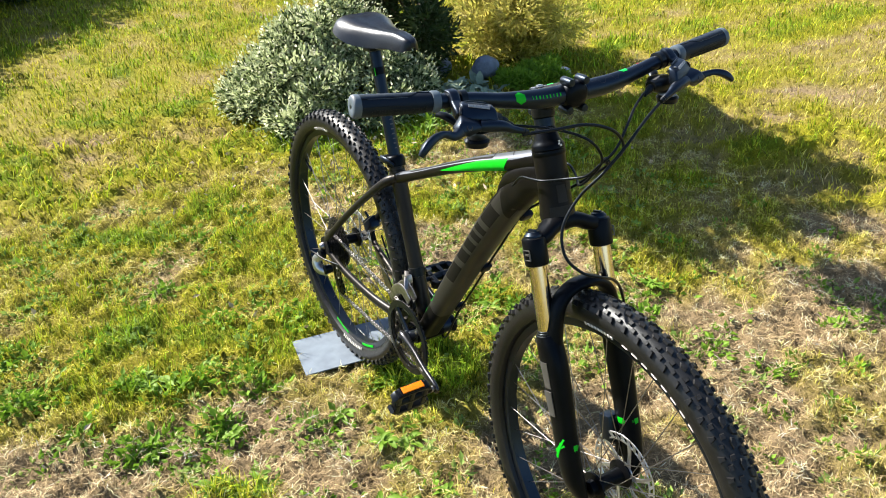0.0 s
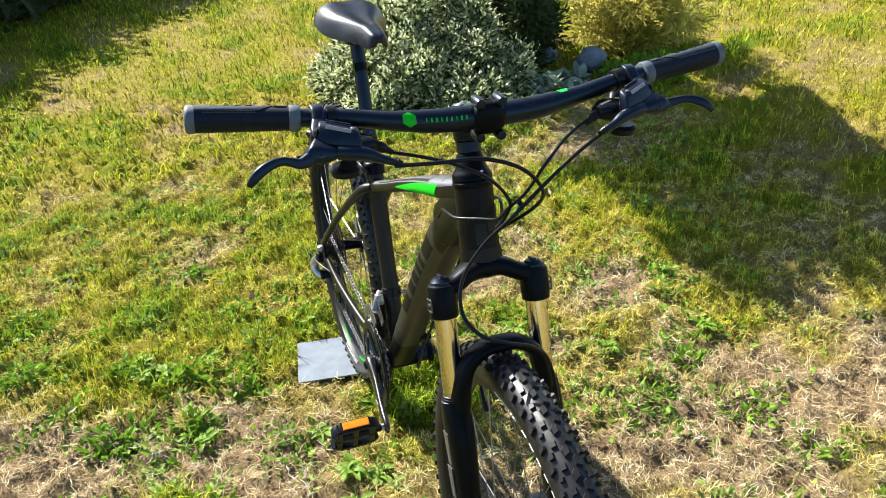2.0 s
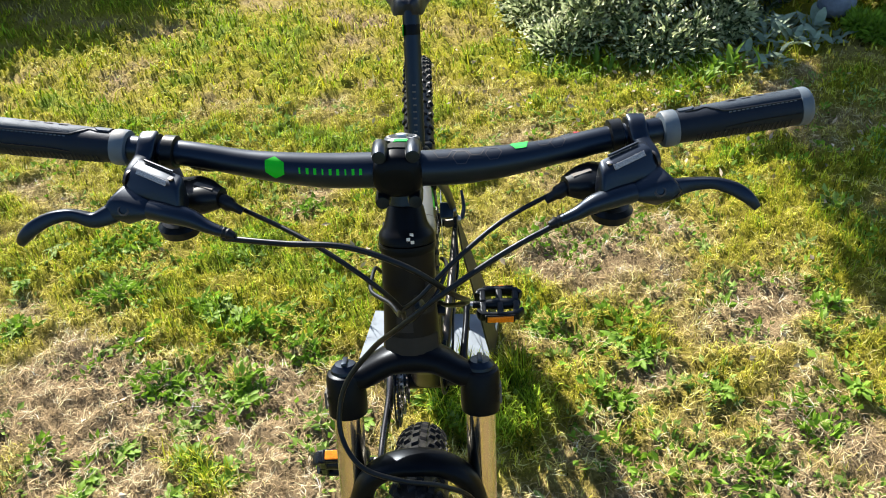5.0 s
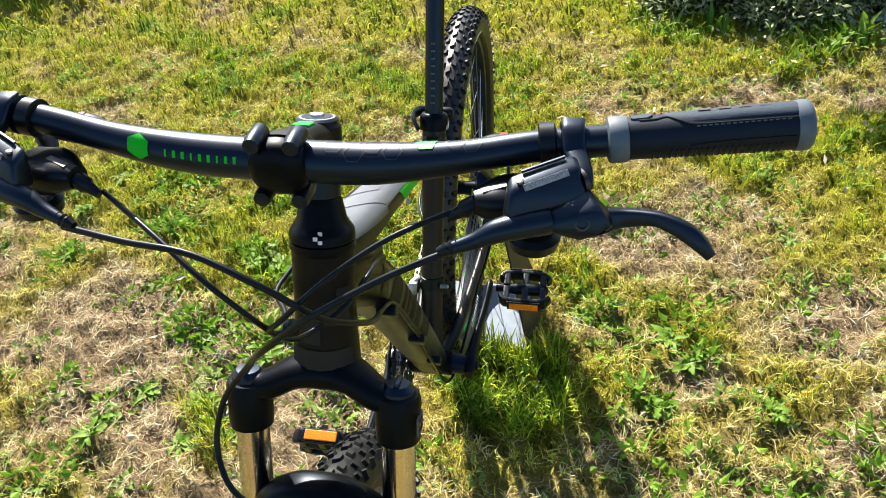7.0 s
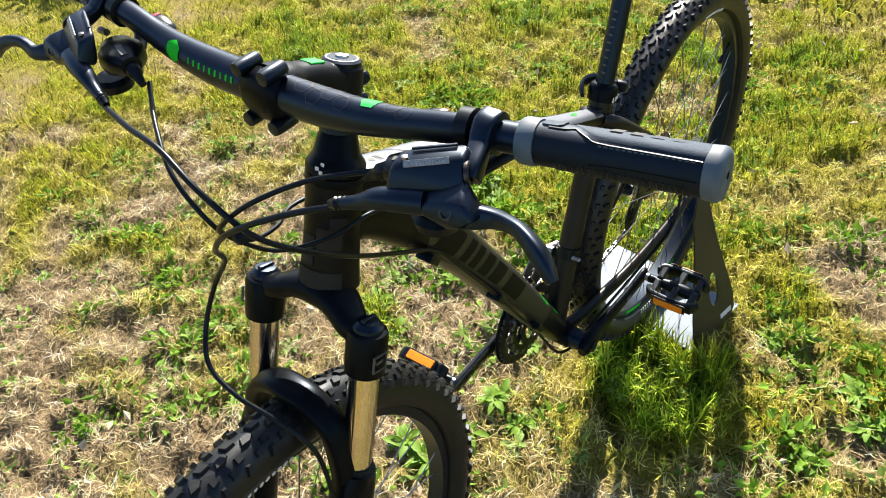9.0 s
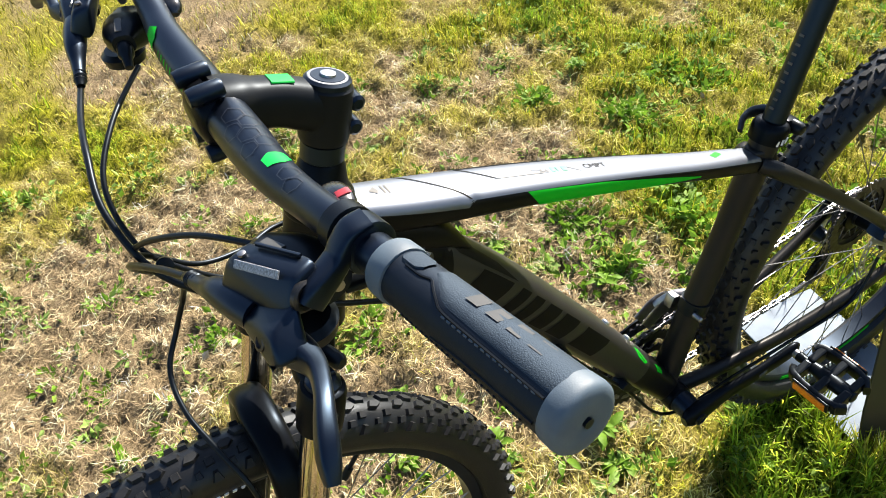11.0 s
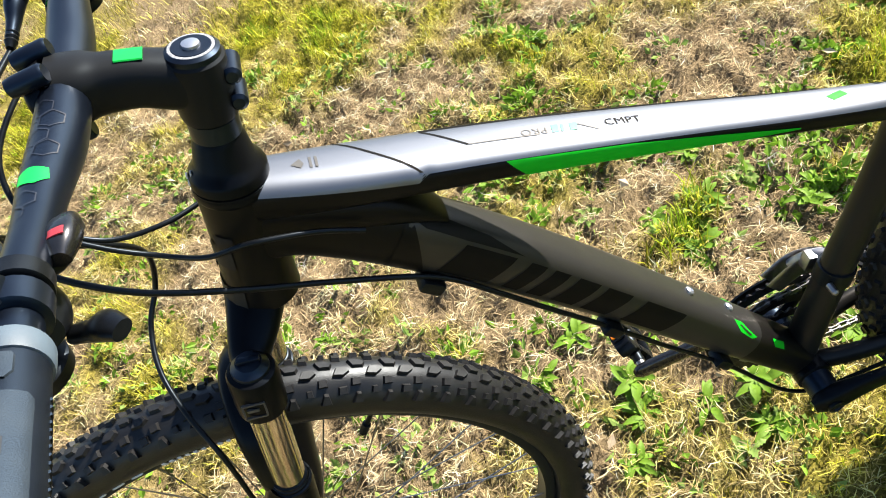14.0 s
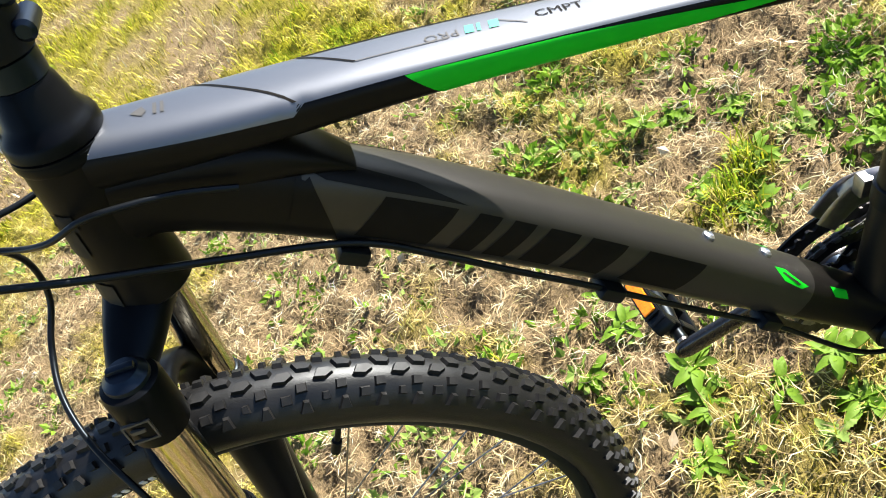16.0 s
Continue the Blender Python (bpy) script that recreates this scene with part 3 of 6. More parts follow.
def grip(sg):
    """A rubber grip with a lighter palm panel, a grey collar and end cap."""
    def q(a):
        return bar_at(a * sg)

    def gr(a):
        return 0.0145 + 0.0017 * (a - 0.246) / 0.11
    tip = 0.3515 if sg > 0 else 0.3560
    base = 0.2320 if sg > 0 else 0.2365
    ga = [base + 0.0075, base + 0.016, 0.275, 0.30, 0.325, tip + 0.003]
    g = steer("grip", loft([q(a) for a in ga], [(gr(a), gr(a)) for a in ga], side=(1, 0, 0), seg=28), GRIP, bicycle, "black rubber grip with grey collar and end")
    t = (q(0.36) - q(0.24)).normalized()
    steer("collar", lathe([(-0.001, 0.0125), (0.000, 0.0152), (0.002, 0.0160), (0.010, 0.0161), (0.0125, 0.0156), (0.013, 0.0140)], q(base), q(base) + t, 30), GRIP_GREY, g, "grey collar")
    e = q(tip)
    steer("end_cap", lathe([(0, 0.0155), (0.0006, 0.0167), (0.0070, 0.0171), (0.0095, 0.0167), (0.0112, 0.0152), (0.0120, 0.0120), (0.0122, 0.004), (0.0110, 0.002)], e, e + t, 32), GRIP_GREY, g, "grey end cap")
    steer("bar_plug", lathe([(0.0100, 0.0024), (0.0128, 0.0024)], e, e + t, 10), GLOSS, g)

    def shell(rows, lift):
        """A thin raised panel: rows of (way along, turn from, turn to)."""
        bm = bmesh.new()
        net = []
        for a, lo, hi in rows:
            net.append([bm.verts.new(q(a) + V(math.sin(radians(lo + (hi - lo) * k / 10)), 0, math.cos(radians(lo + (hi - lo) * k / 10))) * (gr(a) + lift * (1 if 0 < k < 10 else -0.6))) for k in range(11)])
        for r0, r1 in zip(net[:-1], net[1:]):
            for k in range(10):
                bm.faces.new((r0[k], r0[k + 1], r1[k + 1], r1[k]))
        return bm
    steer("palm_panel", shell([(0.266, -70, -12), (0.268, -78, -8), (0.273, -80, 6), (0.280, -80, 22), (0.286, -80, 30), (0.31, -80, 32), (tip, -80, 34)], 0.0007), GRIP_LIGHT, g, "lighter textured palm panel")
    steer("collar_pad", shell([(base + 0.0135, -42, 4), (base + 0.0150, -46, 8), (base + 0.0240, -46, 8), (base + 0.0275, -34, -4)], 0.0012), GRIP_LIGHT, g)
    for row in ([(0.251, 8), (0.262, 8), (0.268, 2), (0.272, 10), (0.280, 26), (0.287, 35), (0.31, 37), (tip, 39)], [(0.285, 92), (0.30, 86), (0.32, 84), (tip, 84)]):
        steer("seam", tube([q(a) + V(math.sin(radians(d)), 0, math.cos(radians(d))) * (gr(a) + 0.0002) for a, d in row], 0.0007, 5, 3), PLASTIC, g)
    for k in range(16):                       # short stitches of the seam
        a = 0.288 + k * 0.0038
        steer("stitch", tube([q(a) + V(math.sin(radians(41)), 0, math.cos(radians(41))) * (gr(a) + 0.0001), q(a + 0.0022) + V(math.sin(radians(41)), 0, math.cos(radians(41))) * (gr(a) + 0.0001)], 0.0006, 5, 1), GRIP_GREY, g)
    for k in range(22):                       # fine ribs under the fingers
        a = 0.262 + k * 0.0039
        steer("rib", tube([q(a) + V(math.sin(radians(d)), 0, math.cos(radians(d))) * (gr(a) + 0.0002) for d in (100, 130, 160, 190, 220, 250)], 0.0008, 5, 1), GRIP, g)
    for i in range(4):                        # moulded letters as plain bars
        yy = 0.293 + i * 0.013
        steer("moulded_bar", wrapped_grip([(-0.0040, 0.0045), (0.0040, 0.0045), (0.0040, -0.0045), (-0.0040, -0.0045)], yy * sg, -22), GRIP_MARK, g)
    return g


def wrapped_grip(outline, y, turn):
    bm = bmesh.new()
    f = bm.faces.new([bm.verts.new((u, v, 0)) for u, v in outline])
    bmesh.ops.triangulate(bm, faces=[f])
    for v in bm.verts:
        a = radians(turn) - v.co.y / 0.0166
        v.co = bar_at(y + v.co.x) + V(math.sin(a), 0, math.cos(a)) * 0.0167
    return bm


def side_of(sg):
    return Matrix.Translation((0.0005, -0.008, 0.0005)) if sg > 0 else MIRROR


def brake_lever(sg):
    """Hydraulic lever: bar clamp, reservoir, pivot and a hooked blade."""
    M = side_of(sg)
    if sg > 0:                                # the left blade is set closer to the bar
        way = [(0.974, 0.230, 1.0090), (0.9705, 0.241, 1.0095), (0.969, 0.252, 1.0112), (0.971, 0.263, 1.0137), (0.9745, 0.274, 1.0155), (0.979, 0.284, 1.0145), (0.983, 0.293, 1.0115), (0.9865, 0.3005, 1.0065), (0.9895, 0.3070, 1.0000)]
    else:
        way = [(0.974, 0.230, 1.0120), (0.982, 0.241, 1.0100), (0.988, 0.252, 1.0090), (0.988, 0.262, 1.0125), (0.989, 0.272, 1.0155), (0.992, 0.286, 1.0140), (0.996, 0.299, 1.0085), (0.998, 0.308, 1.0010), (0.9975, 0.3125, 0.9950)]
    c = bar_at(0.216)
    bm = lathe([(-0.008, 0.0125), (-0.007, 0.0150), (0.007, 0.0150), (0.008, 0.0125)], c, c + V(-0.11, 1, 0.08), 24)
    bm.transform(M)
    lever = steer("brake_lever", bm, GLOSS, bicycle, "black hydraulic brake lever")
    for nm, b, m in (
        ("lever_body", hull([(0.944, 0.218, 1.0440), (0.959, 0.2225, 1.0420), (0.9705, 0.2295, 1.0240), (0.952, 0.2270, 1.0190),
                             (0.967, 0.1760, 1.0370), (0.982, 0.1790, 1.0340), (0.9910, 0.1770, 1.0150), (0.974, 0.1730, 1.0100)], 0.0034), GLOSS),
        ("pivot_block", hull([(0.962, 0.226, 1.0310), (0.982, 0.236, 1.0265), (0.988, 0.238, 1.0100), (0.968, 0.246, 1.0130), (0.976, 0.200, 1.0200), (0.990, 0.196, 1.0120), (0.968, 0.224, 1.0030), (0.984, 0.226, 1.0000), (0.986, 0.246, 1.0140)], 0.0026), GLOSS),
        ("clamp_arm", loft([c + V(-0.004, 0.0, 0.0148), c + V(0.006, 0.0, 0.0130), c + V(0.0130, 0.001, 0.006), c + V(0.0180, 0.003, 0.000), (0.951, 0.224, 1.0300), (0.958, 0.226, 1.0250)], [(0.0078, 0.0020), (0.0078, 0.0032), (0.0078, 0.0046), (0.0076, 0.0062), (0.0070, 0.0080), (0.006, 0.0080)], side=(0, 1, 0), power=3.4, seg=20), GLOSS),
        ("end_screw", lathe([(0, 0.0085), (0.0025, 0.0085), (0.0035, 0.0070), (0.0030, 0.0050), (0.0015, 0.0040)], V(0.9590, 0.2235, 1.0300), V(0.9090, 0.3235, 1.0420), 18), DARKSTEEL),
        ("lid_screw", lathe([(0, 0.0024), (0.0014, 0.0024), (0.0018, 0.0014)], V(0.9735, 0.1850, 1.0368), V(1.0, 0.15, 1.9), 10), STEEL),
        ("clamp_bolt", lathe([(0, 0.0035), (0.010, 0.0035)], V(0.938, 0.208, 1.018), V(0.938, 1.2, 1.018), 10), STEEL),
        ("hose_port", loft([(0.980, 0.205, 1.0130), (0.985, 0.190, 1.0120), (0.990, 0.172, 1.0090), (0.994, 0.158, 1.0030), (0.998, 0.143, 0.9985)], [(0.0095, 0.0090), (0.0095, 0.0090), (0.0084, 0.0080), (0.0058, 0.0058), (0.0044, 0.0044)], side=(1, 0, 0), seg=16), GLOSS),
        ("hose_collar", lathe([(-0.002, 0.0038), (0, 0.0052), (0.002, 0.0042), (0.004, 0.0052), (0.006, 0.0042), (0.008, 0.0052), (0.010, 0.0042), (0.014, 0.0032)], V(0.9965, 0.147, 0.9995), V(1.03, 0.03, 0.966), 14), PLASTIC),
        ("blade", loft(way, [(0.0080, 0.0095), (0.0070, 0.0082), (0.0054, 0.0064), (0.0047, 0.0054), (0.0046, 0.0050), (0.0050, 0.0056), (0.0054, 0.0060), (0.0052, 0.0052), (0.0036, 0.0036)], side=(1, 0, 0.3), power=3.6, n=5), GLOSS),
        ("lid_mark", loft([(0.9650, 0.2150, 1.0410), (0.9790, 0.1880, 1.0362)], [(0.0023, 0.0006), (0.0023, 0.0006)], side=(0.60, 0.2, -0.78), power=6, n=2), LABEL),
        ("lid_line", loft([(0.9510, 0.2120, 1.0438), (0.9650, 0.1850, 1.0394)], [(0.0010, 0.0010), (0.0010, 0.0010)], side=(1, 0, 0), power=4, n=2, seg=8), GLOSS),
        ("pivot_screw", lathe([(0, 0.0050), (0.003, 0.0050), (0.0034, 0.0034), (0.0015, 0.0028)], V(0.9840, 0.2260, 1.0150), V(1.2340, 0.2260, 1.1750), 16), DARKSTEEL),
        ("reach_screw", lathe([(0, 0.0045), (0.010, 0.0045), (0.012, 0.003)], V(0.960, 0.240, 1.003), V(0.94, 0.30, 1.000), 12), PLASTIC),
    ):
        b.transform(M)
        steer(nm, b, m, lever)
    return lever


def shifter(sg):
    """Trigger shifter: clamp ring, pod, gear window and thumb paddle."""
    M = side_of(sg)
    c = bar_at(0.199)
    bm = lathe([(-0.006, 0.0125), (-0.005, 0.0148), (0.005, 0.0148), (0.006, 0.0125)], c, c + V(-0.11, 1, 0.08), 24)
    bm.transform(M)
    sh_ = steer("shifter", bm, PLASTIC, bicycle, "black trigger shifter with gear window")
    for nm, b, m in (
        ("pod", loft([(0.936, 0.202, 1.006), (0.943, 0.186, 1.003), (0.951, 0.168, 1.006), (0.956, 0.152, 1.007)], [(0.014, 0.010), (0.021, 0.015), (0.018, 0.013), (0.009, 0.008)], side=(1, 0, 0), power=2.6, seg=22), PLASTIC),
        ("pod_base", lathe([(0, 0.010), (0.002, 0.017), (0.010, 0.019), (0.014, 0.015)], V(0.955, 0.194, 0.972), V(0.955, 0.194, 1.1), 24), PLASTIC),
        ("maker_bar", loft([(0.951, 0.174, 1.0195), (0.956, 0.158, 1.0165)], [(0.003, 0.0006)] * 2, side=(1, 0, 0), power=5, seg=8, n=2), DECAL_GREY),
        ("stalk", loft([(0.926, 0.180, 1.026), (0.918, 0.170, 1.018), (0.914, 0.160, 1.018)], [(0.006, 0.005)] * 3, side=(0, 1, 0), seg=12), PLASTIC),
        ("gear_window", loft([(0.911, 0.178, 1.024), (0.910, 0.166, 1.025), (0.910, 0.152, 1.022), (0.911, 0.146, 1.019)], [(0.006, 0.005), (0.0095, 0.0075), (0.008, 0.0065), (0.004, 0.003)], side=(1, 0, 0), power=2.6, seg=16), CRANK),
        ("gear_mark", loft([(0.908, 0.170, 1.0318), (0.908, 0.165, 1.0320)], [(0.0045, 0.0008), (0.0045, 0.0008)], side=(1, 0, 0), n=2, seg=10), RED),
        ("paddle", loft([(0.926, 0.192, 0.990), (0.912, 0.202, 0.997), (0.898, 0.213, 1.0065), (0.887, 0.223, 1.0085)], [(0.006, 0.004), (0.0065, 0.0045), (0.0085, 0.0055), (0.006, 0.004)], side=(0.5, 1, 0), seg=14), PLASTIC),
        ("cable_adjuster", lathe([(0, 0.0058), (0.003, 0.0066), (0.010, 0.0066), (0.013, 0.0045), (0.022, 0.0034)], V(0.956, 0.154, 1.006), V(0.970, 0.10, 0.976), 16), PLASTIC),
    ):
        b.transform(M)
        steer(nm, b, m, sh_)
    return sh_


for sg in (1, -1):
    grip(sg)
    brake_lever(sg)
    shifter(sg)

# fork
F0 = 0.020
crown = steer("fork_crown", loft([st(0.240, F0, -0.070), st(0.240, F0, -0.052), st(0.228, 0.012, -0.026), st(0.224, 0.008, 0), st(0.228, 0.012, 0.026), st(0.240, F0, 0.052), st(0.240, F0, 0.070)],
                              [(0.012, 0.012), (0.0165, 0.013), (0.022, 0.014), (0.025, 0.017), (0.022, 0.014), (0.0165, 0.013), (0.012, 0.012)], side=tuple(FW), seg=22, power=2.4), MATT, bicycle, "matt black fork crown")
for sg in (1, -1):
    y = 0.0700 * sg
    steer("crown_boss", lathe([(0.234, 0.015), (0.236, 0.0190), (0.240, 0.0205), (0.272, 0.0208), (0.282, 0.0202), (0.284, 0.0160)], st(0, F0, y), st(1, F0, y), 30), MATT, crown)
    kn = steer("fork_knob", lathe([(0.2252, 0.005), (0.2258, 0.0105), (0.229, 0.0130), (0.231, 0.0150), (0.238, 0.0158)], st(0, F0, y), st(1, F0, y), 26), GLOSS, crown, "glossy black fork cap")
    steer("knob_ridge", block((0.018, 0.0055, 0.006), Matrix.Translation(st(0.2250, F0, y)) @ basis((0, 0, 0), FW, (0, 1, 0)), 0.0012), GLOSS, crown)
    # a square maker's mark, drawn as an outline
    for a, b, w, h in ((0, 0.0085, 0.018, 0.0015), (0, -0.0085, 0.018, 0.0015), (0.0085, 0, 0.0015, 0.018), (-0.0085, 0, 0.0015, 0.018), (0.001, -0.001, 0.010, 0.003)):
        steer("square_mark", loft([st(0.262 + b - h / 2, F0 + 0.004 + a, y + 0.0205 * sg), st(0.262 + b + h / 2, F0 + 0.004 + a, y + 0.0205 * sg)], [(0.0012, w / 2)] * 2, side=(0, 1, 0), seg=8, power=6, n=1), DECAL_GREY, crown)
    steer("stanchion", lathe([(0.275, 0.0156), (0.43, 0.0156)], st(0, F0, y), st(1, F0, y), 32), CHROME, bicycle, "polished metal fork stanchion")
    lower = steer("fork_lower", loft([st(0.408, F0, y), st(0.43, F0 + 0.003, y), st(0.47, F0 + 0.007, y), st(0.56, F0 + 0.008, y), st(0.66, F0 + 0.010, y), st(0.70, F0 + 0.014, y * 0.92), st(0.724, F0 + 0.016, y * 0.84)],
                                 [(0.0200, 0.0200), (0.0212, 0.0240), (0.0205, 0.0275), (0.0185, 0.0255), (0.0170, 0.0235), (0.013, 0.019), (0.006, 0.012)], side=(0, 1, 0), seg=24, power=2.3), MATT, bicycle, "matt black fork lower leg")
    steer("wiper_seal", lathe([(0.398, 0.0158), (0.399, 0.0172), (0.402, 0.0172), (0.403, 0.0182), (0.406, 0.0182), (0.407, 0.0202), (0.416, 0.0210), (0.418, 0.0195)], st(0, F0, y), st(1, F0, y), 30), PLASTIC, lower)
    for k, (a, b) in enumerate(((0.452, 0.500), (0.506, 0.552))):
        steer("grey_panel", loft([st(a, F0 + 0.004, y + 0.0206 * sg), st(b, F0 + 0.006, y + 0.0193 * sg)], [(0.0012, 0.010), (0.0012, 0.008)], side=(0, 1, 0), seg=10, power=5, n=3), DECAL_GREY, lower)
    steer("green_band", loft([st(0.606, F0 + 0.009, y), st(0.609, F0 + 0.009, y), st(0.615, F0 + 0.009, y), st(0.618, F0 + 0.009, y)], [(0.0179, 0.0245), (0.0181, 0.0249), (0.0180, 0.0248), (0.0177, 0.0244)], side=(0, 1, 0), seg=22, n=2), GREEN, lower, "green band")
    for k in (-1, 1):                         # a crossed green flash round the band
        steer("green_flash", loft([st(0.598 - 0.006 * k, F0 + 0.022, y + 0.0150 * sg), st(0.612, F0 + 0.010, y + 0.0182 * sg), st(0.628 + 0.006 * k, F0 - 0.002, y + 0.0165 * sg)], [(0.0012, 0.0035)] * 3, side=(0, 1, 0), seg=8, power=4, n=3), GREEN, lower)
    steer("axle_nut", lathe([(0, 0.010), (0.004, 0.010), (0.010, 0.007), (0.012, 0.003)], st(0.710, 0.036, 0.058 * sg), st(0.710, 0.036, 1.0 * sg), 18), STEEL, lower)
steer("fork_arch", loft([st(0.450, 0.026, -0.068), st(0.402, 0.031, -0.065), st(0.356, 0.039, -0.053), st(0.334, 0.044, -0.028), st(0.329, 0.046, 0), st(0.334, 0.044, 0.028), st(0.356, 0.039, 0.053), st(0.402, 0.031, 0.065), st(0.450, 0.026, 0.068)],
                        [(0.018, 0.017), (0.0145, 0.0165), (0.0110, 0.0165), (0.0095, 0.017), (0.0092, 0.018), (0.0095, 0.017), (0.0110, 0.0165), (0.0145, 0.0165), (0.018, 0.017)], side=tuple(AX * -1 + FW * 0.2), seg=18, power=2.6), MATT, bicycle, "matt black fork arch")

# wheels
TYRE_R, CAS = 0.3350, 0.0285


def wheel(name, c, xf, rear):
    """Rim with tyre, tread, hub, spokes, brake disc and valve, round an axle along y."""
    w = part(name, revolve([(0.2985, -0.012), (0.3005, 0.012), (0.3050, 0.0135), (0.3135, 0.0130), (0.3138, 0.0112), (0.3060, 0.0100), (0.3060, -0.0100), (0.3138, -0.0112), (0.3135, -0.0130), (0.3050, -0.0135)], 96), GLOSS, bicycle, "black spoked wheel with knobbly tyre")
    prof = []
    for k in range(17):
        a = radians(-128 + 256 * k / 16)
        prof.append((TYRE_R + CAS * math.cos(a) * (1.0 if abs(a) < 1.6 else 1.0), CAS * math.sin(a) * 0.98))
    part("tyre", revolve(prof + [(0.3140, 0.012), (0.3140, -0.012)], 120), RUBBER, w, "black rubber tyre")
    bm = bmesh.new()
    N = 72

    def knob(th, off, outline, h, lean=0.0):
        """One tread block: angle round the wheel, angle across, outline (along, across), height."""
        ph = radians(off)
        out = V(math.cos(th) * math.cos(ph), math.sin(ph), math.sin(th) * math.cos(ph))
        along = V(-math.sin(th), 0, math.cos(th))
        across = out.cross(along) * (1 if off >= 0 else -1)
        base = V(math.cos(th) * TYRE_R, 0, math.sin(th) * TYRE_R) + out * (CAS - 0.0008)
        k = len(outline)
        lo = [bm.verts.new(base + along * u * 1.10 + across * v * 1.10 - out * (v * v + u * u) / 0.07) for u, v in outline]
        hi = [bm.verts.new(base + out * h + along * u * 0.86 + across * (v * 0.86 + lean)) for u, v in outline]
        bm.faces.new(hi)
        for j in range(k):
            bm.faces.new((lo[j], lo[(j + 1) % k], hi[(j + 1) % k], hi[j]))
    chevron = [(-0.0085, -0.0040), (0.0020, -0.0048), (0.0085, 0.0000), (0.0060, 0.0046), (-0.0045, 0.0042)]
    square = [(-0.0042, -0.0038), (0.0046, -0.0030), (0.0040, 0.0042), (-0.0040, 0.0036)]
    wedge = [(-0.0050, -0.0046), (0.0052, -0.0042), (0.0022, 0.0056), (-0.0020, 0.0056)]
    small = [(-0.0030, -0.0030), (0.0036, -0.0030), (0.0020, 0.0036), (-0.0026, 0.0030)]
    for i in range(N):
        th = 2 * math.pi * i / N
        d = 2 * math.pi / N
        for s in (1, -1):
            t2 = th + (0.5 * d if s < 0 else 0)
            knob(t2, 8.5 * s, chevron, 0.0040)
            knob(t2 + 0.42 * d, 29 * s, square, 0.0042)
            knob(t2 + 0.02 * d, 45 * s, small if i % 2 else square, 0.0044, 0.0003)
            knob(t2 + 0.50 * d, 60 * s, wedge, 0.0050, 0.0008)
    part("tread", bm, KNOB, w, "knobbly tread blocks", False)
    hub = lathe([(-0.048, 0.008), (-0.045, 0.015), (-0.034, 0.016), (-0.033, 0.028), (-0.029, 0.028), (-0.026, 0.016), (0, 0.014), (0.026, 0.016), (0.029, 0.028), (0.033, 0.028), (0.034, 0.016), (0.045, 0.015), (0.048, 0.008)], (0, 0, 0), (0, 1, 0), 24)
    part("hub", hub, MATT, w)
    for i in range(32):
        a = 2 * math.pi * (i + 0.5) / 32
        s = 1 if i % 2 else -1
        b = a + (0.62 if (i // 2) % 2 else -0.62) * 1.0
        p = V(0.027 * math.cos(b), 0.031 * s, 0.027 * math.sin(b))
        q = V(0.300 * math.cos(a), 0.004 * s, 0.300 * math.sin(a))
        part("spoke", tube([p, q], 0.0009, 5, 1), SPOKE, w)
    disc = revolve([(0.0790, 0.0375), (0.0800, 0.0384), (0.0790, 0.0393), (0.0765, 0.0393), (0.0765, 0.0375)], 72)
    join(disc, revolve([(0.0655, 0.0375), (0.0685, 0.0375), (0.0685, 0.0393), (0.0655, 0.0393)], 72))
    for i in range(30):
        a = 2 * math.pi * i / 30
        join(disc, loft([(0.067 * math.cos(a), 0.0384, 0.067 * math.sin(a)), (0.078 * math.cos(a + 0.10), 0.0384, 0.078 * math.sin(a + 0.10))], [(0.0009, 0.0028)] * 2, seg=8, power=5, n=1))
    for i in range(6):
        a = 2 * math.pi * i / 6
        join(disc, loft([(0.020 * math.cos(a), 0.0384, 0.020 * math.sin(a)), (0.045 * math.cos(a + 0.3), 0.0384, 0.045 * math.sin(a + 0.3)), (0.067 * math.cos(a + 0.42), 0.0384, 0.067 * math.sin(a + 0.42))], [(0.0009, 0.006), (0.0009, 0.004), (0.0009, 0.005)], seg=8, power=5, n=3))
    join(disc, revolve([(0.017, 0.0372), (0.024, 0.0372), (0.024, 0.0396), (0.017, 0.0396)], 32))
    part("brake_disc", disc, SILVER, w, "perforated steel brake disc")
    va = radians(148 if rear else 128)
    part("valve", lathe([(0, 0.0028), (0.030, 0.0028), (0.031, 0.0048), (0.046, 0.0048), (0.047, 0.002)], (0.300 * math.cos(va), 0, 0.300 * math.sin(va)), (0, 0, 0), 10), PLASTIC, w)
    # side lettering of the tyre, as plain bars
    for a0, nb, st_, tall in (((101, 9, 1.45, 0.0030), (84, 8, 4.2, 0.0009), (279, 9, 1.45, 0.0030)) if not rear else ((-72, 12, 1.9, 0.0034), (108, 10, 1.6, 0.0030))):
        for sgn in (1, -1):
            for k in range(nb):
                a = radians(a0 - k * st_)
                r = 0.3180
                o = V(r * math.cos(a), sgn * 0.0232, r * math.sin(a))
                out = V(math.cos(a), 0, math.sin(a))
                wid = 0.0022 if tall > 0.002 else 0.0070
                part("lettering_bar", loft([o - out * tall, o + out * tall + V(0, 0.0026 * sgn * tall / 0.003, 0)], [(0.0007, wid if k % 3 else wid * 0.6), (0.0007, wid)], seg=8, power=5, n=1), WHITE, w)
    for ob in (w,):
        ob.matrix_basis = xf @ Matrix.Translation(c)
    return w


